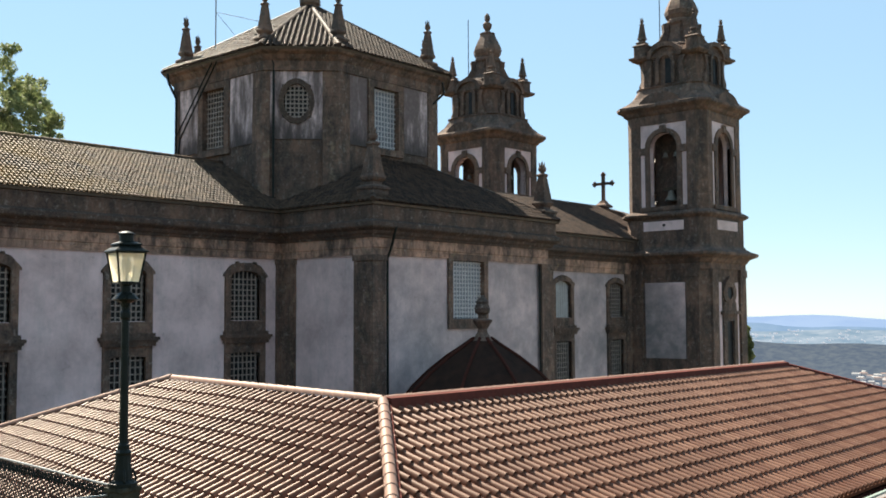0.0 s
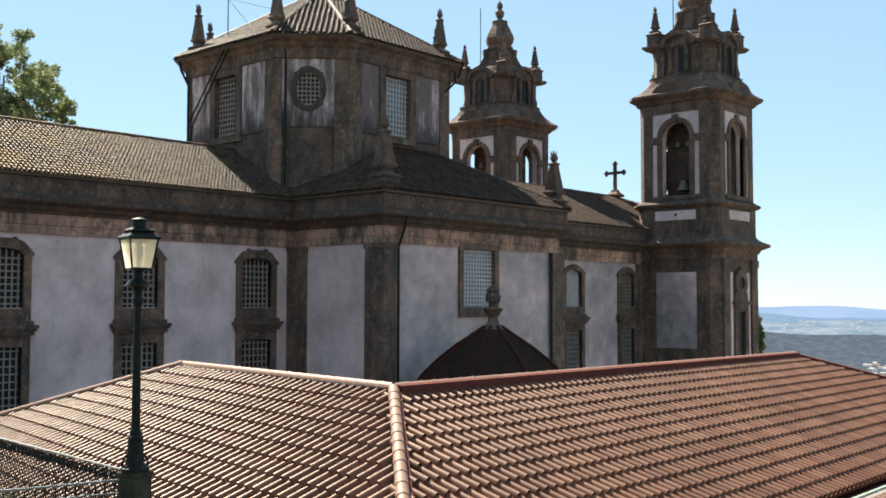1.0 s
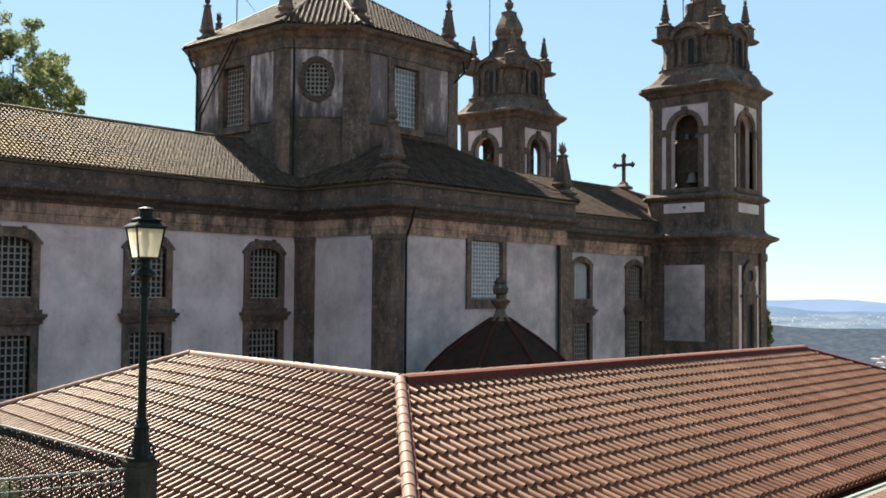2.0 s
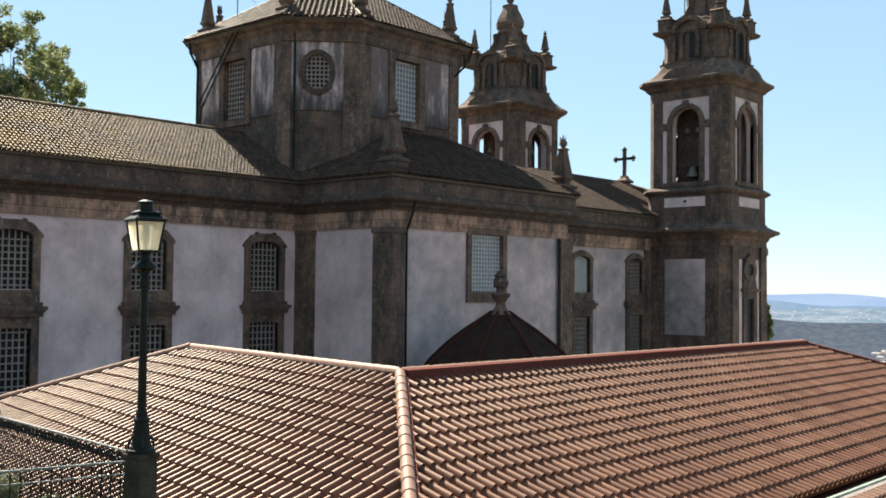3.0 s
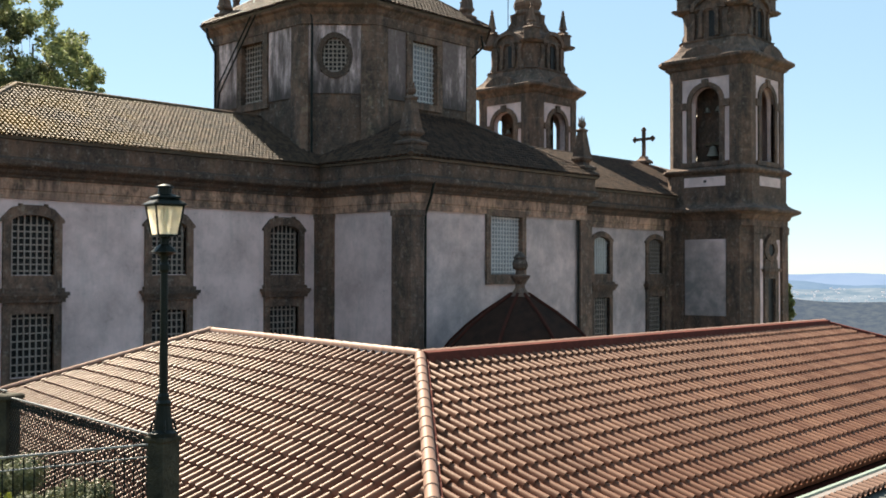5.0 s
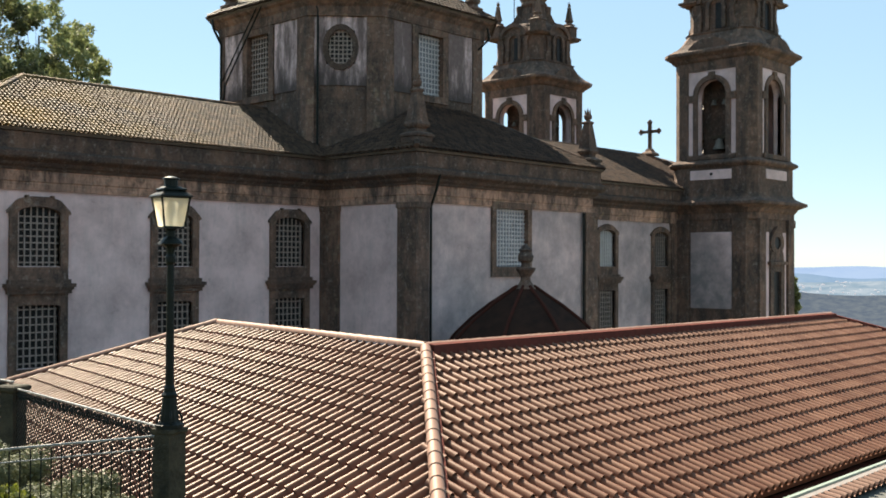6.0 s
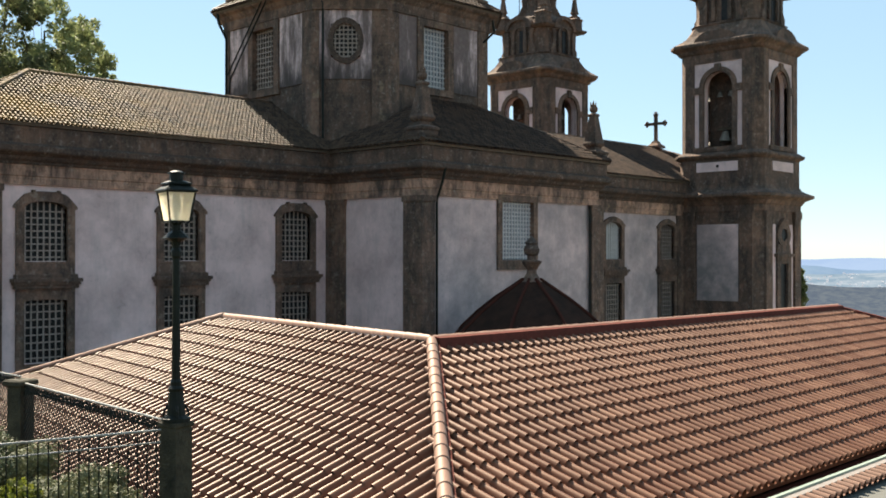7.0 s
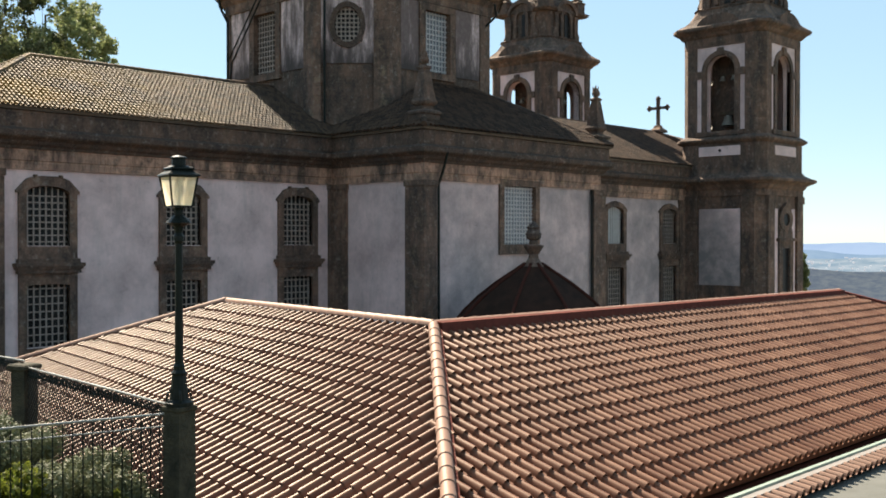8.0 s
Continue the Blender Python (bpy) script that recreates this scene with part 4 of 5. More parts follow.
        loft(bm, [cut_square(x + 0.35, x + 0.35, s, 0.05, z) for s, z in ((0.5, TZ(16.36)), (0.66, TZ(16.5)), (0.66, TZ(16.6)), (0.42, TZ(16.66)), (0.42, TZ(17.3)), (0.5, TZ(17.36)), (0.4, TZ(17.45)))])
        add("corner_block", moved(bm, m))
    for sx, sy in ((-1, -1), (1, -1), (1, 1), (-1, 1)):
        pinnacle("pinnacle", (cx + sx * 2.0, cy + sy * 2.0, TZ(17.2)), 2.3, 0.29, "", "", tw)
    bm = bmesh.new()
    lathe(bm, 0, 0, [(1.7, TZ(16.9)), (1.62, TZ(17.3)), (1.35, TZ(17.45)), (1.05, TZ(17.75)), (0.9, TZ(18.2)), (0.86, TZ(18.7)), (1.0, TZ(18.85)), (0.98, TZ(19.0)), (0.86, TZ(19.1)),
                     (1.02, TZ(19.35)), (1.08, TZ(19.6)), (0.98, TZ(19.9)), (0.78, TZ(20.3)), (0.62, TZ(20.6)), (0.56, TZ(20.8)), (0.6, TZ(20.9)), (0.3, TZ(20.98)), (0.16, TZ(21.1))], 8, math.pi / 8)
    cup = add("cupola", bm)
    bm = bmesh.new()
    lathe(bm, 0, 0, [(0.16, TZ(21.1)), (0.3, TZ(21.35)), (0.34, TZ(21.6)), (0.2, TZ(21.75)), (0.14, TZ(21.85)), (0.22, TZ(21.95)), (0.2, TZ(22.2)), (0.06, TZ(22.4))], 8)
    add("urn_finial", bm, g, cup)
    for k in range(4):
        bm = bmesh.new()   # scroll buttress of the cupola
        slab(bm, [(0.85, TZ(17.4)), (2.0, TZ(17.4)), (1.5, TZ(17.75)), (1.2, TZ(18.3)), (1.25, TZ(18.8)), (0.85, TZ(18.9))], -0.22, 0.22)
        add("scroll", moved(bm, turned(90 * k + 45)), g, cup)
    bm = bmesh.new()
    tube(bm, (-1.0, 1.0, TZ(17.3)), (-1.0, 1.0, TZ(21.9)), 0.03)
    add("lightning_rod", bm, IRON)
    return tw


tower = build_tower(64.1, 33.6)
copy_thing(tower, pose(63.3, 50.4, 0))


def pipe(name, parent, pts, r, mat, label=""):
    bm = bmesh.new()
    for a, b in zip(pts, pts[1:]):
        tube(bm, a, b, r, 7)
    part(name, bm, mat, parent, label)


pipe("downpipe", church, [(TR_X0 + 0.85, TRANSEPT_Y - 0.62, H(3.9)), (TR_X0 + 0.80, TRANSEPT_Y - 0.45, H(3.2)), (TR_X0 + 0.72, TRANSEPT_Y - 0.20, H(2.5)), (TR_X0 + 0.72, TRANSEPT_Y - 0.20, 0.2)], 0.06, IRON, "black downpipe beside the transept corner")
pipe("downpipe", church, [(TR_X1 - 0.65, TRANSEPT_Y - 0.14, H(2.6)), (TR_X1 - 0.65, TRANSEPT_Y - 0.14, 0.2)], 0.05, IRON)
dx, dy = DRUM
pipe("downpipe", drum, [(dx - DH - 0.55, dy + 3.75, H(12.9)), (dx - DH - 0.5, dy + 3.7, H(12.4)), (dx - DH - 0.12, dy + 3.55, H(11.6)), (dx - DH - 0.12, dy + 3.55, H(7.9)), (dx - DH - 0.7, dy + 3.6, H(7.4))], 0.07, IRON, "dark downpipe at the drum's edge")
pipe("downpipe", drum, [(dx - DH + 0.1, dy - 3.95, H(13.0)), (dx - DH + 0.25, dy - 4.1, H(12.2)), (dx - DH + 0.25, dy - 4.1, H(5.6))], 0.06, IRON)
pipe("downpipe", drum, [(dx + 3.6, dy - DH - 0.5, H(12.6)), (dx + 3.75, dy - DH - 0.5, H(12.0)), (dx + 3.3, dy - DH - 0.12, H(11.4))], 0.06, IRON)
pipe("cable", drum, [(dx - DH - 0.5, dy - 0.2, H(13.0)), (dx - DH - 0.1, dy + 3.5, H(9.6)), (dx - DH - 0.15, dy + 3.6, H(8.0))], 0.04, IRON)
pipe("cable", drum, [(dx - DH - 0.5, dy - 0.6, H(13.0)), (dx - DH - 0.1, dy + 3.2, H(9.4)), (dx - DH - 0.15, dy + 3.4, H(8.2))], 0.04, IRON)


def build_mast():
    x, y, z = dx - 5.2, dy + 1.65, H(13.5)
    mast = thing("antenna_mast", (x, y, z), "thin metal mast with guy wires on the tiled roof", "mast")
    pipe("pole", mast, [(x, y, z - 0.3), (x, y, z + 6.0)], 0.035, WIRE)
    for ex, ey, ez in ((dx - 4.4, dy + 0.3, H(14.3)), (dx - 2.2, dy - 2.6, H(14.9))):
        pipe("guy_wire", mast, [(x, y, z + 2.7), (ex, ey, ez)], 0.014, WIRE)


build_mast()

# ---- the domed chapel between the roofs ----
def build_chapel(cx, cy):
    ch = thing("chapel", (cx, cy, 0), "small octagonal chapel with dark red ribbed roof and stone urn", "chapel")
    bm = bmesh.new()
    lathe(bm, cx, cy, [(3.6, 0), (3.6, H(-5.0))], 8, math.pi / 8)
    part("wall", bm, STUCCO, ch)
    bm = bmesh.new()
    lathe(bm, cx, cy, [(3.7, H(-5.2)), (4.0, H(-5.0)), (4.0, H(-4.8)), (3.6, H(-4.7))], 8, math.pi / 8)
    part("cornice", bm, GRANITE, ch)
    bm = bmesh.new()
    prof = [(4.1, H(-4.8)), (3.78, H(-3.85)), (3.2, H(-3.15)), (2.5, H(-2.5)), (1.64, H(-1.85)), (0.85, H(-1.35)), (0.4, H(-1.05))]
    lathe(bm, cx, cy, prof, 8, math.pi / 8)
    roof = part("roof", bm, CHAPEL_ROOF, ch, "dark red clay tiled dome")
    for i in range(8):
        t = math.pi / 8 + i * math.pi / 4
        bm = bmesh.new()
        for (r0, z0), (r1, z1) in zip(prof, prof[1:]):
            tube(bm, (cx + r0 * math.cos(t), cy + r0 * math.sin(t), z0 + 0.03), (cx + r1 * math.cos(t), cy + r1 * math.sin(t), z1 + 0.03), 0.075, 6)
        part("rib", bm, CHAPEL_RIB, roof)
    bm = bmesh.new()
    lathe(bm, cx, cy, [(0.70 * r, H(-1.14 + 0.80 * q)) for r, q in ((0.75, 0.0), (0.5, 0.2), (0.32, 0.45), (0.30, 0.65), (0.5, 0.9), (0.62, 1.05), (0.62, 1.13), (0.30, 1.18),
                                                              (0.26, 1.4), (0.46, 1.52), (0.50, 1.75), (0.36, 2.0), (0.42, 2.1), (0.2, 2.3), (0.04, 2.45))], 12)
    part("urn_finial", bm, GRANITE, ch)


build_chapel(34.4, 27.8)

# ---- the tiled annexe below the terrace ----
annexe = thing("annexe", (16, 12, 0), "long low building with a new terracotta tiled hip roof", "building")
APEX = Vector((14.25, 14.03, H(-1.78)))
LEFT_END = Vector((15.92, 23.60, H(-1.80)))
RIGHT_END = Vector((33.4, 14.03, H(-1.82)))
EAVE_Z = H(-3.94)
PITCH_R, PITCH_L = 0.367, 0.475
RUN1 = (APEX.z - EAVE_Z) / PITCH_R
N2 = Vector((-0.986, 0.169, 0))
LEFT_Z = H(-4.77)
RUN2 = (APEX.z - LEFT_Z) / PITCH_L
C2 = Vector((0.169, 0.986, 0))


def meet(p, d, q, e):
    """Where two lines on plan meet."""
    k = ((q.x - p.x) * e.y - (q.y - p.y) * e.x) / (d.x * e.y - d.y * e.x)
    return Vector((p.x + k * d.x, p.y + k * d.y, EAVE_Z))


LOW_Y = APEX.y - RUN1
CORNER = meet(Vector((0, LOW_Y, 0)), Vector((1, 0, 0)), APEX + N2 * ((APEX.z - EAVE_Z) / PITCH_L), C2)
HIP_FOOT = APEX + (CORNER - APEX) * ((APEX.z - LEFT_Z) / (APEX.z - EAVE_Z))
RIGHT_LOW = Vector((RIGHT_END.x + RUN1, LOW_Y, EAVE_Z))
LEFT_LOW = LEFT_END + N2 * RUN2 + C2 * (RUN2 * 1.42)
LEFT_LOW.z = LEFT_Z


def far_tiles(slope, places, shape):
    tv, tf = shape
    tv = np.array(tv)
    verts, faces, k = [], [], 0
    base = origin(slope)
    for o, e, g, nrm in places:
        verts.append(tv @ np.array((e, g, nrm)) + np.array(o - base))
        faces += [tuple(i + k for i in f) for f in tf]
        k += len(tv)
    if verts:
        me = quick_mesh("roof_tiles", np.concatenate(verts).tolist(), faces, NEW_TILE)
        me.shade_smooth()
        ob = new("roof_tiles", me)
        ob.parent = slope
        tagged(ob, kind="stuff")


def build_annexe():
    slopes = ([CORNER, RIGHT_LOW, RIGHT_END, APEX], [LEFT_LOW, HIP_FOOT, APEX, LEFT_END], [RIGHT_LOW, Vector((RIGHT_LOW.x, 20.0, EAVE_Z)), RIGHT_END])
    kinds = []
    for lift, wide in ((0.020, 1.0), (0.018, 1.14)):
        shape = tile_shape([(x * wide, z * wide) for x, z in NEAR_SECTION], TILE_L * 1.07, lift, 0.020, 0.24)
        me = quick_mesh("roof_tile", *shape, NEW_TILE)
        me.shade_smooth()
        kinds.append((shape, me, TILE_W * wide))
    done = []
    for n, corners in enumerate(slopes):
        bm = bmesh.new()
        p, e, g, nrm = slope_frame(corners)
        up = [bm.verts.new(q) for q in p]
        dn = [bm.verts.new(q - nrm * 0.14) for q in p]
        bm.faces.new(up), bm.faces.new(dn[::-1])
        for i in range(len(p)):
            j = (i + 1) % len(p)
            bm.faces.new((up[i], up[j], dn[j], dn[i]))
        slope = part("roof_slope", bm, MORTAR, annexe)
        shape, near_mesh, width = kinds[n == 1]
        places = list(tile_places(corners, width, TILE_L, 0.05))
        mid = Vector((13.0, 11.5, 0))
        places.sort(key=lambda q: (q[0].xy - mid.xy).length)
        done.append((slope, near_mesh, places[:290] if n < 2 else []))
        far_tiles(slope, places[290:] if n < 2 else places, shape)
    # back slopes, out of sight, close the roof
    inner = Vector((21.5, 20.0, EAVE_Z))
    for corners in ([Vector((RIGHT_LOW.x, 20.0, EAVE_Z)), inner, APEX, RIGHT_END], [inner, Vector((21.5, 29.5, EAVE_Z)), LEFT_END, APEX], [Vector((21.5, 29.5, EAVE_Z)), LEFT_LOW, LEFT_END]):
        bm = bmesh.new()
        bm.faces.new([bm.verts.new(q) for q in corners])
        bmesh.ops.solidify(bm, geom=bm.faces[:], thickness=0.1)
        part("roof_slope", bm, MORTAR, annexe)
    # walls under the eaves
    plan = [HIP_FOOT + Vector((1.6, 1.6, 0)), RIGHT_LOW + Vector((-0.5, 0.45, 0)), Vector((RIGHT_LOW.x - 0.5, 19.5, 0)), Vector((21.0, 19.5, 0)), Vector((21.0, 29.0, 0)), LEFT_LOW + Vector((0.6, -0.4, 0))]
    for a, b in zip(plan, plan[1:] + plan[:1]):
        bm = bmesh.new()
        nrm = Vector((-(b - a).y, (b - a).x, 0)).normalized() * 0.3
        pts = [a, b, b + nrm, a + nrm]
        loft(bm, [[(q.x, q.y, z) for q in pts] for z in (0, LEFT_Z - 0.1)])
        part("wall", bm, GREY_WALL, annexe)
    return done


annexe_tiles = build_annexe()


def cap_row(a, b, lift=0.05):
    """Round cap tiles laid one by one along a ridge or hip."""
    a, b = Vector(a), Vector(b)
    n = round((b - a).length / 0.40)
    w = (b - a).normalized()
    side = w.cross(Vector((0, 0, 1))).normalized()
    up = side.cross(w)
    verts, faces = [], []
    k = 9
    for row, (t, r) in enumerate(((0, 0.106), (0.40, 0.116), (0.43, 0.118), (0.43, 0.098))):
        for i in range(k):
            ang = math.pi * i / (k - 1)
            verts.append((r * math.cos(ang), t, r * 1.0 * math.sin(ang) - 0.03))
    for row in range(3):
        for i in range(k - 1):
            faces.append((row * k + i, row * k + i + 1, row * k + k + i + 1, row * k + k + i))
    me = quick_mesh("cap_tile", verts, faces, CAP_TILE)
    for f in me.polygons:
        f.use_smooth = True
    rot = Matrix((side, w, up)).transposed().to_4x4()
    for i in range(n):
        ob = new("cap_tile", me)
        ob.parent = annexe
        ob.matrix_basis = Matrix.Translation(a + (b - a) * (i / n) + up * lift - annexe.location) @ rot


def shaded_bed(a, b, side, w=0.155, top=0.085):
    """Ridge mortar under the cap tiles, its dark red painting their shaded side."""
    bm = bmesh.new()
    pts = []
    for p in (a, b):
        pts.append([(p.x, p.y, p.z + top + 0.03), (p.x + side.x * w, p.y + side.y * w, p.z + top), (p.x + side.x * (w + 0.045), p.y + side.y * (w + 0.045), p.z - 0.16), (p.x, p.y, p.z - 0.13)])
    loft(bm, pts)
    part("shaded_ridge_mortar", bm, SHADED_RED, annexe)


shaded_bed(APEX, RIGHT_END, Vector((0, -1, 0)), 0.22, 0.165)
shaded_bed(RIGHT_LOW, RIGHT_END, Vector((-0.7, -0.7, 0)), 0.20, 0.15)
hip_way = (APEX - HIP_FOOT).normalized()
shaded_bed(HIP_FOOT, APEX, Vector((hip_way.y, -hip_way.x, 0)).normalized())
cap_row(APEX, HIP_FOOT, 0.13)
cap_row(APEX, LEFT_END, 0.14)
cap_row(APEX, RIGHT_END, 0.13)
cap_row(LEFT_LOW, LEFT_END, 0.17)
cap_row(RIGHT_LOW, RIGHT_END)


EDGE_Y = LOW_Y - 0.03


def build_coping():
    # gutter and the tiled wall coping in front of the eave
    x0, x1 = CORNER.x - 0.2, RIGHT_LOW.x + 3
    gut = thing("gutter", (x0, EDGE_Y, EAVE_Z - 0.2), "pale green painted metal gutter under the eave", "gutter")
    bm = bmesh.new()
    box(bm, x0, x1, EDGE_Y - 0.37, EDGE_Y - 0.29, EAVE_Z - 0.22, EAVE_Z - 0.07)
    part("lip", bm, ZINC, gut)
    # dark red trough stands in for the shade under the eave
    bm = bmesh.new()
    box(bm, x0, x1, EDGE_Y - 0.29, EDGE_Y + 0.2, EAVE_Z - 0.25, EAVE_Z - 0.22)
    part("trough", bm, SHADED_RED, gut)
    wall = thing("boundary_wall", (x0, EDGE_Y - 0.5, 0), "grey rendered wall with a sloping tile coping", "wall")
    bm = bmesh.new()
    box(bm, x0, x1, EDGE_Y - 0.62, EDGE_Y - 0.24, 0, EAVE_Z - 0.30)
    part("wall_body", bm, GREY_WALL, wall)
    bm = bmesh.new()
    box(bm, x0, x1, EDGE_Y - 0.56, EDGE_Y - 0.43, EAVE_Z - 0.30, EAVE_Z - 0.09)
    part("flashing", bm, FLASH, wall)
    bm = bmesh.new()
    corners = [(x0, EDGE_Y - 0.82, EAVE_Z - 0.25), (x1, EDGE_Y - 0.82, EAVE_Z - 0.25), (x1, EDGE_Y - 0.555, EAVE_Z - 0.20), (x0, EDGE_Y - 0.555, EAVE_Z - 0.20)]
    bm.faces.new([bm.verts.new(c) for c in corners])
    bmesh.ops.solidify(bm, geom=bm.faces[:], thickness=0.05)
    bed = part("coping", bm, MORTAR, wall)
    return bed, corners


coping_bed, coping_corners = build_coping()


def build_ledge():
    bm = bmesh.new()
    box(bm, 12.0, RIGHT_LOW.x + 3, EDGE_Y - 4.5, EDGE_Y - 0.63, 0, EAVE_Z - 0.315)
    bmesh.ops.bevel(bm, geom=bm.edges[:], offset=0.03, segments=1, affect='EDGES')
    solid("flat_roof", bm, GREY_WALL, "flat grey cement roof below the tiled coping", "roof")


build_ledge()

# ---- ground: one sheet, the terrace, the church square and the hillside ----
def smooth(a, b, x):
    t = min(1, max(0, (x - a) / (b - a)))
    return t * t * (3 - 2 * t)


def ground_z(x, y):
    # terrace under the eye and the garden strip, then a drop to the church square
    z = H(-1.62) - 1.5 * smooth(2.5, 5.0, math.hypot(x, y) * 0.7)
    drop = smooth(6.35, 6.75, x)
    z = z * (1 - drop) + 0.0 * drop
    z = z * smooth(-60, -20, x) + 14 * (1 - smooth(-60, -20, x))
    z -= 150 * smooth(85, 900, x) + 60 * smooth(90, 700, -y)
    z += 12 * smooth(60, 160, y) * (1 - smooth(60, 500, x))
    return z


def build_ground():
    u = [math.sinh(i / 12.0) * 6.0 for i in range(-80, 81)]
    xs = sorted(set(round(7.2 + v, 3) for v in u) | {6.25 + 0.1 * i for i in range(7)})
    ys = sorted(round(8 + v, 3) for v in u)
    verts = [(x, y, ground_z(x, y)) for x in xs for y in ys]
    ny = len(ys)
    faces = [(i * ny + j, (i + 1) * ny + j, (i + 1) * ny + j + 1, i * ny + j + 1) for i in range(len(xs) - 1) for j in range(ny - 1)]
    ob = new("ground", quick_mesh("ground", verts, faces, GROUND))
    tagged(ob, "sloping grass and earth ground round the church", "ground", kind="structure")


build_ground()


def build_bounce_sheet():
    # unseen sheet, added to bounce warm sunlight onto the church walls
    bm = bmesh.new()
    box(bm, 8.0, 86.0, 2.0, 58.0, -0.3, 0.02)
    solid("pavement", bm, BOUNCE_PALE, "unseen pale sheet added on the church square to bounce light onto the walls", "pavement", "structure")


build_bounce_sheet()


# ---- the distance ----
def hill_band(name, dist, depth, base, heights, mat, label):
    """A range of hills on an arc round the place, its crest made of slow waves."""
    verts, faces = [], []
    n = 160
    for i in range(n + 1):
        t = radians(-70 + 200 * i / n)
        crest = base + sum(a * math.sin(f * t + p) for a, f, p in heights) + 0.12 * heights[0][0] * noise.noise((t * 40, dist, 0))
        for r, z in ((dist - depth, base - 260), (dist - 0.5 * depth, base * 0.6 + crest * 0.4 - 60), (dist, crest), (dist + 30, base - 300)):
            verts.append((r * math.cos(t), r * math.sin(t), H(z)))
    faces = [(i * 4 + j, i * 4 + 4 + j, i * 4 + 5 + j, i * 4 + 1 + j) for i in range(n) for j in range(3)]
    ob = new(name, quick_mesh(name, verts, faces, mat))
    tagged(ob, label, "hills", kind="structure")


# blue haze is mixed into the hill colours as emission
FAR_HILL = far_mat("far_hazed_hills", (0.10, 0.14, 0.16), (0.16, 0.20, 0.20), 0.004, (0.148, 0.215, 0.345), 0.75)
NEAR_BLUE = far_mat("hazed_foothills", (0.05, 0.09, 0.12), (0.12, 0.16, 0.18), 0.008, (0.112, 0.174, 0.269), 0.68)
MID_HILL = far_mat("hazed_valley_plain", (0.05, 0.08, 0.08), (0.22, 0.23, 0.22), 0.012, (0.118, 0.174, 0.252), 0.6)
WOOD_HILL = far_mat("hazed_wooded_slope", (0.008, 0.012, 0.010), (0.055, 0.058, 0.045), 0.07, (0.078, 0.104, 0.151), 0.5)
hill_band("backdrop_hills", 4700, 900, -15, [(8, 9, 1.9), (9, 23, -1.21), (5, 51, 2.0)], FAR_HILL, "far hills in a painted blue haze under the sky")
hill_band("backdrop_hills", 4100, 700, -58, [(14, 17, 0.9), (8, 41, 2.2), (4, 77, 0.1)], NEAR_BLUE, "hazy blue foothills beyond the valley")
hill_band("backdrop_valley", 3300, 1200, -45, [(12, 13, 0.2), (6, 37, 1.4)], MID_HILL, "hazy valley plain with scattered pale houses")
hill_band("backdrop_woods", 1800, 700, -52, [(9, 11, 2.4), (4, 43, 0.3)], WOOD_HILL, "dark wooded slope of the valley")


def house_mat(name, amount, air):
    k = Mat(name, 1.0, spec=0.0)
    k.colour(k.mix(k.ramp(k.island(), 0.55, 0.6), (0.46, 0.44, 0.41), (0.26, 0.16, 0.11)))
    # haze before the houses, mixed in as a glow
    em = k.n.new("ShaderNodeEmission")
    em.inputs[0].default_value = (*air, 1)
    mx = k.n.new("ShaderNodeMixShader")
    mx.inputs[0].default_value = amount
    k.l.new(k.b.outputs[0], mx.inputs[1]), k.l.new(em.outputs[0], mx.inputs[2])
    k.l.new(mx.outputs[0], k.n["Material Output"].inputs[0])
    return k.m


def scatter_houses(name, count, spots, size, seed, mat, label):
    """Small gabled houses; spots gives a distance, a level and the spread of both."""
    rng = random.Random(seed)
    verts, faces = [], []
    for _ in range(count):
        t = radians(rng.uniform(5, 45))
        r, z, dr, dz = rng.choice(spots)
        k = rng.uniform(-1, 1)
        if noise.noise((t * 30, r * 0.01, seed)) < 0.02:
            continue
        r, z = r + k * dr, z + k * dz
        w, d, h = size * rng.uniform(0.6, 1.6), size * rng.uniform(0.6, 1.2), size * rng.uniform(0.35, 0.7)
        x, y, z = r * math.cos(t), r * math.sin(t), H(z)
        n = len(verts)
        verts += [(x + sx * d, y + sy * w, z + sz * h) for sz in (-1, 1) for sx, sy in ((-1, -1), (1, -1), (1, 1), (-1, 1))]
        faces += [tuple(n + i for i in f) for f in ((0, 1, 5, 4), (1, 2, 6, 5), (2, 3, 7, 6), (3, 0, 4, 7))]
        n = len(verts)
        verts += [(x + sx * d * 1.08, y + sy * w * 1.08, z + h) for sx, sy in ((-1, -1), (1, -1), (1, 1), (-1, 1))]
        verts += [(x, y - w, z + 1.6 * h), (x, y + w, z + 1.6 * h)]
        faces += [tuple(n + i for i in f) for f in ((3, 0, 4, 5), (1, 2, 5, 4), (0, 1, 4), (2, 3, 5))]
    ob = new(name, quick_mesh(name, verts, faces, mat))
    tagged(ob, label, "houses", kind="stuff")


FAR_HOUSE = house_mat("hazed_far_houses", 0.6, (0.25, 0.29, 0.35))
TOWN_HOUSE = house_mat("hazed_town_houses", 0.4, (0.18, 0.19, 0.21))
scatter_houses("backdrop_houses", 700, [(2980, -76, 120, 8), (2800, -98, 120, 9), (3150, -58, 90, 6)], 2.2, 5, FAR_HOUSE, "scattered pale houses far down in the valley")
scatter_houses("backdrop_town", 2600, [(1480, -104, 110, 17), (1400, -128, 60, 24)], 3.4, 8, TOWN_HOUSE, "pale town houses with red roofs at the foot of the wooded slope")


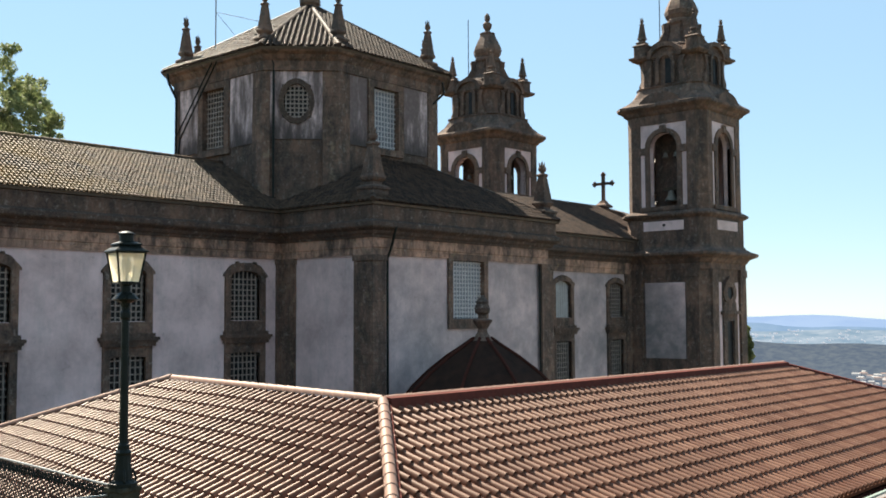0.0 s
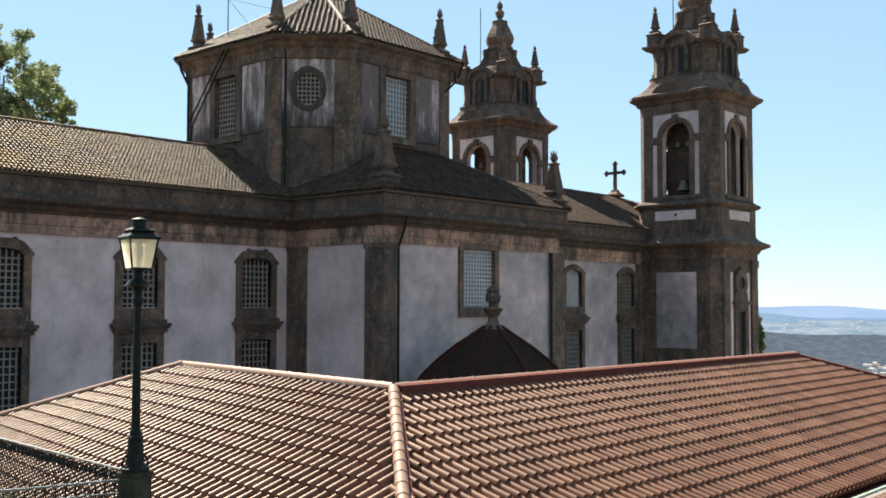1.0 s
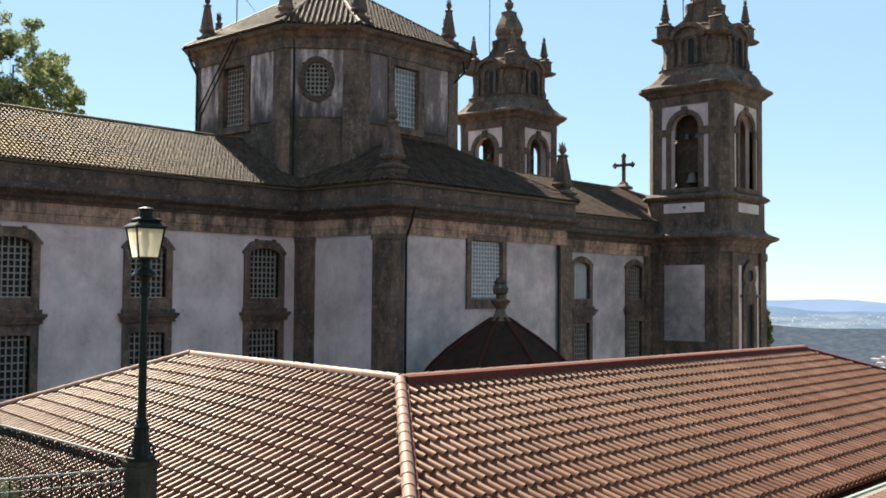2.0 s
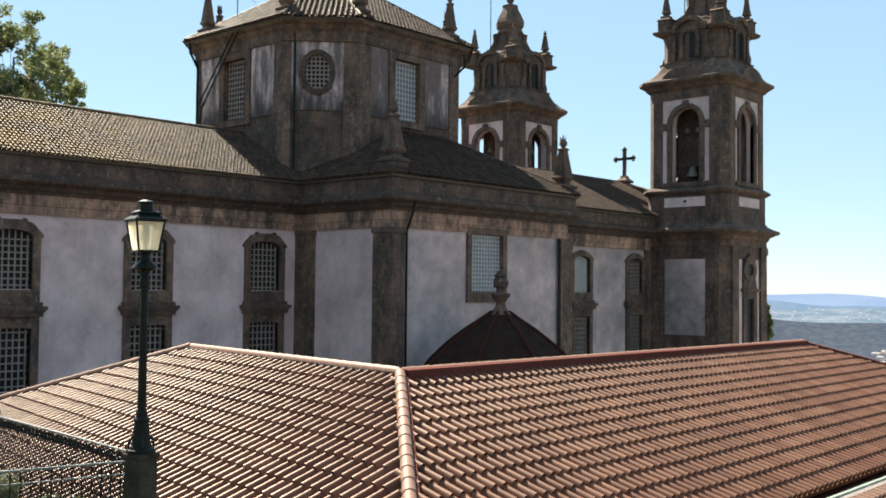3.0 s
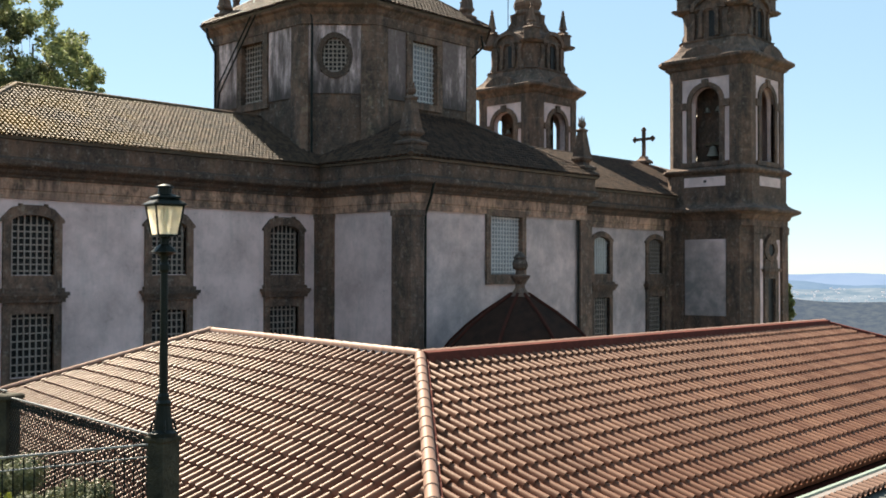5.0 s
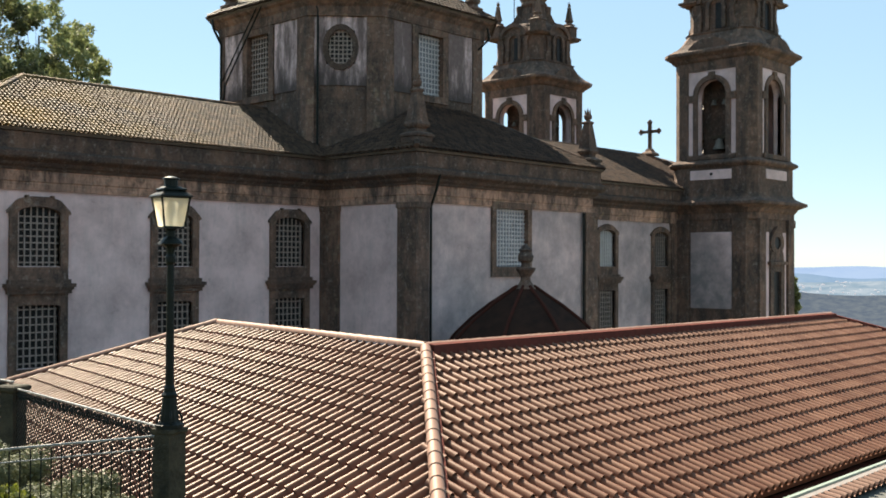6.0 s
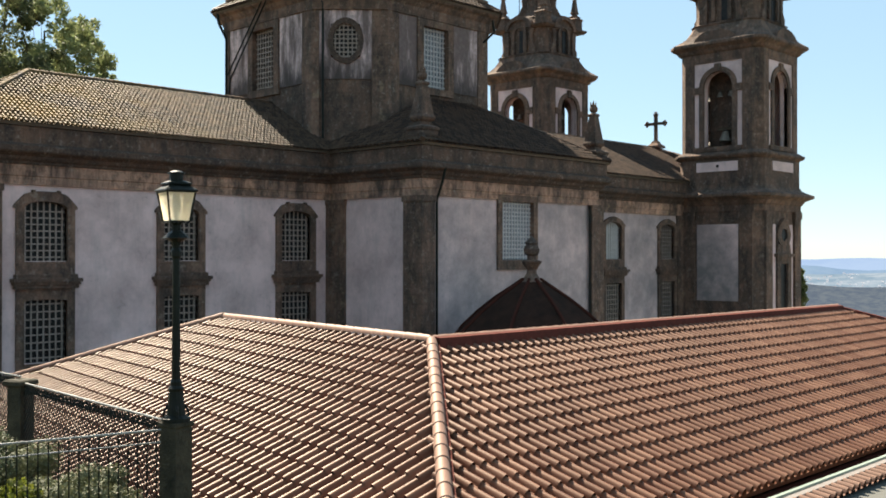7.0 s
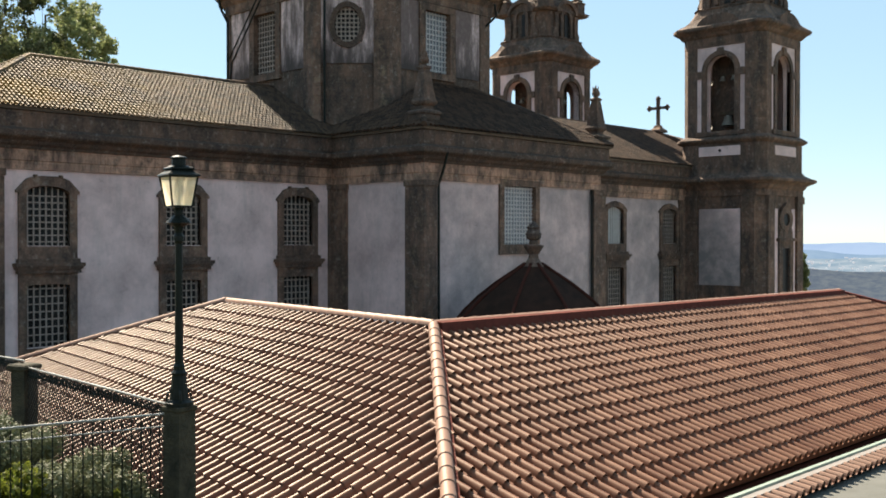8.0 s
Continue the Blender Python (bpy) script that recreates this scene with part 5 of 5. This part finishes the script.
# ---- street lamp on its post ----
def at_eye(u, depth, h):
    """A point seen at slope u to the right of the last view's middle line, that far ahead."""
    return Vector((depth * (0.719 + 0.695 * u), depth * (0.695 - 0.719 * u), H(h)))


LAMP = at_eye(-0.2597, 10.8, -1.76)


def build_lamp():
    x, y, z = LAMP
    st = thing("stone_post", (x, y, z - 1.6), "mossy dark granite fence post under the lamp", "post", "fence posts")
    bm = bmesh.new()
    lathe(bm, x, y, [(0.122, z - 1.9), (0.118, z - 0.06), (0.135, z - 0.04), (0.135, z - 0.005), (0.128, z)], 4, math.pi / 4 + radians(13), True)
    part("shaft", bm, PILLAR, st)
    lamp = thing("street_lamp", (x, y, z), "dark green cast-iron street lamp with a four-sided glass lantern", "street lamp")
    bm = bmesh.new()
    lathe(bm, x, y, [(0.15, z), (0.15, z + 0.04), (0.10, z + 0.07), (0.085, z + 0.2), (0.075, z + 0.32), (0.085, z + 0.35), (0.06, z + 0.38)], 12)
    part("base", bm, IRON, lamp)
    for i in range(4):
        t = radians(20 + 45 + 90 * i)
        bm = bmesh.new()
        c, s = math.cos(t), math.sin(t)
        pts = [(0.05, 0.19), (0.085, 0.175), (0.12, 0.12), (0.13, 0.065), (0.11, 0.025), (0.088, 0.045), (0.10, 0.08)]
        for (r0, z0), (r1, z1) in zip(pts, pts[1:]):
            tube(bm, (x + r0 * c, y + r0 * s, z + z0), (x + r1 * c, y + r1 * s, z + z1), 0.013, 6)
        part("scroll", bm, IRON, lamp)
    bm = bmesh.new()
    lathe(bm, x, y, [(0.06, z + 0.36), (0.06, z + 0.42), (0.045, z + 0.45), (0.038, z + 1.72), (0.055, z + 1.75), (0.055, z + 1.80), (0.04, z + 1.83), (0.045, z + 1.95)], 12)
    part("pole", bm, IRON, lamp)
    bm = bmesh.new()
    lathe(bm, x, y, [(0.045, z + 1.86), (0.055, z + 1.90), (0.12, z + 1.935), (0.145, z + 1.94), (0.10, z + 1.985), (0.05, z + 2.02), (0.05, z + 2.08), (0.09, z + 2.11), (0.09, z + 2.13)], 8, math.pi / 8)
    part("collar", bm, IRON, lamp)
    turn = radians(-11.0)
    b, top, r0, r1 = z + 2.12, z + 2.43, 0.108, 0.152
    lan = bmesh.new()
    lathe(lan, x, y, [(r0, b - 0.02), (r0, b)], 4, math.pi / 4 + turn, True)
    for i in range(4):
        t = math.pi / 4 + turn + i * math.pi / 2
        k = math.sqrt(2)
        tube(lan, (x + r0 * k * math.cos(t), y + r0 * k * math.sin(t), b), (x + r1 * k * math.cos(t), y + r1 * k * math.sin(t), top), 0.011, 5)
    lathe(lan, x, y, [(r1 + 0.008, top - 0.01), (r1 + 0.01, top), (r1 + 0.03, top + 0.008), (r1 + 0.02, top + 0.022), (0.118, top + 0.06), (0.11, top + 0.07), (0.128, top + 0.08), (0.122, top + 0.095), (0.07, top + 0.118)], 4, math.pi / 4 + turn, True)
    lathe(lan, x, y, [(0.072, top + 0.10), (0.072, top + 0.185), (0.092, top + 0.192), (0.088, top + 0.206), (0.045, top + 0.222), (0.008, top + 0.23)], 12)
    lantern = part("lantern", lan, IRON, lamp)
    k = math.sqrt(2)
    for i in range(4):
        t0, t1 = (math.pi / 4 + turn + j * math.pi / 2 for j in (i, i + 1))
        bm = bmesh.new()
        q = 0.96
        ring4 = [(x + r0 * k * q * math.cos(t0), y + r0 * k * q * math.sin(t0), b + 0.005), (x + r0 * k * q * math.cos(t1), y + r0 * k * q * math.sin(t1), b + 0.005),
                 (x + r1 * k * q * math.cos(t1), y + r1 * k * q * math.sin(t1), top - 0.005), (x + r1 * k * q * math.cos(t0), y + r1 * k * q * math.sin(t0), top - 0.005)]
        bm.faces.new([bm.verts.new(p) for p in ring4])
        bmesh.ops.solidify(bm, geom=bm.faces[:], thickness=0.004)
        ob = part("pane", bm, LAMP_GLASS, lantern, "milky yellowed lantern glass")
        ob.visible_shadow = False
    bm = bmesh.new()
    lathe(bm, x, y, [(0.02, b), (0.03, b + 0.08), (0.05, b + 0.14), (0.055, b + 0.2), (0.03, b + 0.26), (0.01, b + 0.28)], 10)
    part("bulb", bm, LAMP_BULB, lantern)


def lamp_glass():
    k = Mat("milky_lantern_glass", 0.35, spec=0.5)
    k.colour(k.mix(k.ramp(k.noise(6, 4), 0.4, 0.7), (0.86, 0.82, 0.73), (0.74, 0.69, 0.60)))
    tr = k.n.new("ShaderNodeBsdfTranslucent")
    tr.inputs[0].default_value = (0.93, 0.89, 0.78, 1)
    tp = k.n.new("ShaderNodeBsdfTransparent")
    mx = k.n.new("ShaderNodeMixShader")
    mx.inputs[0].default_value = 0.75
    k.l.new(k.b.outputs[0], mx.inputs[1]), k.l.new(tr.outputs[0], mx.inputs[2])
    m2 = k.n.new("ShaderNodeMixShader")
    m2.inputs[0].default_value = 0.15
    k.l.new(mx.outputs[0], m2.inputs[1]), k.l.new(tp.outputs[0], m2.inputs[2])
    k.l.new(m2.outputs[0], k.n["Material Output"].inputs[0])
    return k.m


LAMP_GLASS = lamp_glass()
LAMP_BULB = plain_mat("white_bulb", (0.8, 0.78, 0.72), (0.7, 0.68, 0.62), 5, 0.3)
build_lamp()

POST_B = at_eye(-0.412, 14.3, -1.76)


def build_fence():
    x, y, z = POST_B
    st = thing("stone_post", (x, y, z - 1.6), "square dark granite fence post with a flat cap", "post", "fence posts")
    bm = bmesh.new()
    lathe(bm, x, y, [(0.122, z - 1.9), (0.122, z - 0.07), (0.165, z - 0.05), (0.165, z), (0.14, z + 0.02)], 4, math.pi / 4 + radians(20), True)
    part("shaft", bm, PILLAR, st)
    # wire lattice between the posts
    def lattice(a, b, top, low, step, label):
        f = thing("wire_fence", (a.x, a.y, low), label, "fence")
        d = Vector((b.x - a.x, b.y - a.y, 0))
        length = d.length
        d.normalize()
        bm = bmesh.new()
        tube(bm, (a.x, a.y, top), (b.x, b.y, top), 0.012, 6)
        part("rail", bm, WIRE, f)
        bm = bmesh.new()
        hgt = top - low
        n = int((length + hgt) / step)
        for i in range(n):
            for s in (0, 1):
                s0 = i * step - hgt
                p = [(s0, low), (s0 + hgt, top)]
                if s0 < 0:
                    p[0] = (0, low - s0)
                if s0 + hgt > length:
                    p[1] = (length, low + length - s0)
                if p[1][1] <= low or p[0][1] >= top:
                    continue
                q = [(length - u if s else u, v) for u, v in p]
                tube(bm, (a.x + d.x * q[0][0], a.y + d.y * q[0][0], q[0][1]), (a.x + d.x * q[1][0], a.y + d.y * q[1][0], q[1][1]), 0.0062, 3)
        part("mesh", bm, IRON, f, "dark diamond wire mesh")
        # twisted wire ends along the top
        rng = random.Random(21)
        bm = bmesh.new()
        u = 0.0
        while u < length - 0.08:
            for lean in (-1, 1):
                p = (a.x + d.x * (u + 0.03), a.y + d.y * (u + 0.03), top - 0.13 + rng.uniform(-0.02, 0.02))
                w = u + 0.03 + lean * rng.uniform(0.03, 0.06)
                tube(bm, p, (a.x + d.x * w, a.y + d.y * w, top - 0.035 + rng.uniform(-0.02, 0.01)), 0.007, 4)
            u += 0.05
        tagged(part("wire_twist", bm, IRON, f, "tangled dark wire ends"), kind="stuff")
    lattice(LAMP, POST_B, H(-1.78), H(-3.3), 0.085, "diamond wire fence with a pale top rail between granite posts")
    lattice(POST_B, at_eye(-0.50, 16.6, -1.76), H(-1.70), H(-3.3), 0.085, "diamond wire fence running on behind the post")
    # iron railing in front of the shrubs
    a, b = at_eye(-0.2745, 10.75, -1.84), at_eye(-0.52, 9.5, -1.84)
    r = thing("iron_railing", (a.x, a.y, H(-3.3)), "low iron railing with thin upright bars and a pale top rail", "railing")
    bm = bmesh.new()
    tube(bm, a, b, 0.012, 6)
    part("rail", bm, WIRE, r)
    bm = bmesh.new()
    low = Vector((0, 0, -0.13))
    tube(bm, a + low, b + low, 0.008, 6)
    part("rail", bm, WIRE, r)
    n = 24
    me = None
    for i in range(n):
        p = a.lerp(b, (i + 0.5) / n)
        if me is None:
            bm = bmesh.new()
            tube(bm, (0, 0, -1.5), (0, 0, -0.02), 0.0075, 5)
            me = finish("bar", bm, IRON)
        ob = new("bar", me)
        ob.parent = r
        ob.location = p - r.location


build_fence()


# ---- shrubs and trees ----
def leaf_cloud(clumps, count, size, rng, stretch=1.0):
    """Many small leaves on the outsides of clumps (x, y, z, radius)."""
    verts, faces = [], []
    total = sum(r * r for *_, r in clumps)
    for cx, cy, cz, r in clumps:
        for _ in range(int(count * r * r / total)):
            d = Vector((rng.gauss(0, 1), rng.gauss(0, 1), rng.gauss(0, 1))).normalized()
            p = Vector((cx, cy, cz)) + d * r * rng.uniform(0.45, 1.08)
            a = Vector((rng.gauss(0, 1), rng.gauss(0, 1), rng.gauss(0, 1))).normalized()
            b = a.cross(d)
            if b.length < 0.01:
                continue
            b.normalize()
            s = size * rng.uniform(0.6, 1.3)
            k = len(verts)
            verts += [tuple(p - a * s), tuple(p + b * s * 0.45 * stretch), tuple(p + a * s), tuple(p - b * s * 0.45 * stretch)]
            faces.append((k, k + 1, k + 2, k + 3))
    return verts, faces


def shrub(x, y, z, wide, high, mat, label, seed, size=0.035, count=5000):
    rng = random.Random(seed)
    ob = thing("shrub", (x, y, z), label, "shrub")
    clumps = []
    for _ in range(16):
        t, r = rng.uniform(0, 2 * math.pi), wide * math.sqrt(rng.random()) * 0.75
        clumps.append((r * math.cos(t), r * math.sin(t), high * rng.uniform(0.25, 0.85) * (1 - 0.35 * r / wide), wide * rng.uniform(0.22, 0.36)))
    v, f = leaf_cloud(clumps, count, size, rng)
    lv = new("foliage", quick_mesh("foliage", v, f, mat))
    lv.parent = ob
    bm = bmesh.new()
    for cx, cy, cz, r in clumps[:8]:
        tube(bm, (0, 0, -0.1), (cx, cy, cz), 0.025, 5, 0.008)
    part("stems", bm, BARK, ob, world=False)


GARDEN = H(-3.1)
def plant(u, depth, *args, **kw):
    p = at_eye(u, depth, 0)
    shrub(p.x, p.y, GARDEN, *args, **kw)


plant(-0.349, 11.0, 0.66, 0.92, SHRUB, "rounded silver-green shrub behind the railing", 1, size=0.024, count=14000)
plant(-0.315, 10.95, 0.42, 0.5, SHRUB, "low silver-green shrub beside the lamp post", 2, size=0.024, count=8000)
plant(-0.385, 11.3, 0.5, 0.75, SHRUB, "silver-green shrub behind the railing", 6, size=0.024, count=9000)
plant(-0.435, 12.6, 0.8, 1.05, SHRUB, "wide grey-green shrub near the fence post", 3, size=0.024, count=14000)
plant(-0.428, 10.6, 0.42, 0.92, SHRUB_GREEN, "yellow-green low shrub behind the railing", 4, size=0.035, count=3500)
plant(-0.322, 10.7, 0.16, 0.55, SHRUB_GREEN, "small bright green plant among the shrubs", 5, size=0.04, count=700)


def tree(x, y, z, height, crown, seed, label, leaves=LEAVES):
    rng = random.Random(seed)
    ob = thing("tree", (x, y, z), label, "tree", "trees behind the choir")
    bm = bmesh.new()
    tube(bm, (0, 0, -0.5), (0.2, 0.1, height * 0.45), 0.42, 8, 0.26)
    tube(bm, (0.2, 0.1, height * 0.45), (0.1, -0.2, height * 0.85), 0.26, 8, 0.08)
    clumps = []
    for i in range(170):
        t = rng.uniform(0, 2 * math.pi)
        k = rng.random()
        hz = height * (0.32 + 0.66 * k)
        rr = crown * (1.08 - 0.6 * k) * rng.random() ** 0.42
        c = (rr * math.cos(t), rr * math.sin(t), hz)
        clumps.append((*c, crown * rng.uniform(0.06, 0.16)))
        if i % 5 == 0:
            fork = (0.15 + 0.45 * c[0], 0.45 * c[1], hz * 0.78)
            tube(bm, (0.15, 0, min(hz * 0.62, height * 0.7)), fork, 0.10, 5, 0.05)
            tube(bm, fork, c, 0.05, 5, 0.015)
    part("trunk", bm, BARK, ob, world=False)
    v, f = leaf_cloud(clumps, 24000, 0.22, rng)
    lv = new("crown", quick_mesh("crown", v, f, leaves))
    lv.parent = ob


def hill_tree(u, depth, top, base, crown, seed, label, leaves=LEAVES):
    p = at_eye(u, depth, 0)
    tree(p.x, p.y, base, H(top) - base, crown, seed, label, leaves)


hill_tree(-0.45, 92, 32.5, 4, 8.0, 11, "tall dark leafy tree behind the choir roof", DARK_LEAVES)
hill_tree(-0.392, 96, 26.0, 4, 7.0, 12, "broadleaf tree with ragged sunlit crown behind the choir roof")
hill_tree(-0.354, 104, 24.3, 4, 6.0, 13, "slender leafy tree beside the wood behind the choir")
hill_tree(-0.331, 120, 22.9, 4, 2.4, 14, "small bluish tree top behind the choir roof")

tree(72.8, 33.6, 0, H(-1.0), 0.95, 15, "small dark tree at the foot of the bell tower")

# ---- single roof tiles, last ----
for slope, me, places in annexe_tiles:
    for o, e, g, nrm in places:
        ob = new("roof_tile", me)
        ob.parent = slope
        ob.matrix_basis = Matrix.Translation(o - origin(slope) + nrm * random.uniform(0, 0.006)) @ Matrix((e, g, nrm)).transposed().to_4x4()


def coping_tiles():
    shape = tile_shape(NEAR_SECTION, 0.275, 0.012, 0.014)
    # the paler cap tile colour stands in for sun on the coping
    me = quick_mesh("coping_tile", *shape, CAP_TILE)
    for o, e, g, nrm in tile_places(coping_corners, TILE_W, 0.27, 0.02):
        ob = new("coping_tile", me)
        ob.parent = coping_bed
        ob.matrix_basis = Matrix.Translation(o - origin(coping_bed)) @ Matrix((e, g, nrm)).transposed().to_4x4()


coping_tiles()
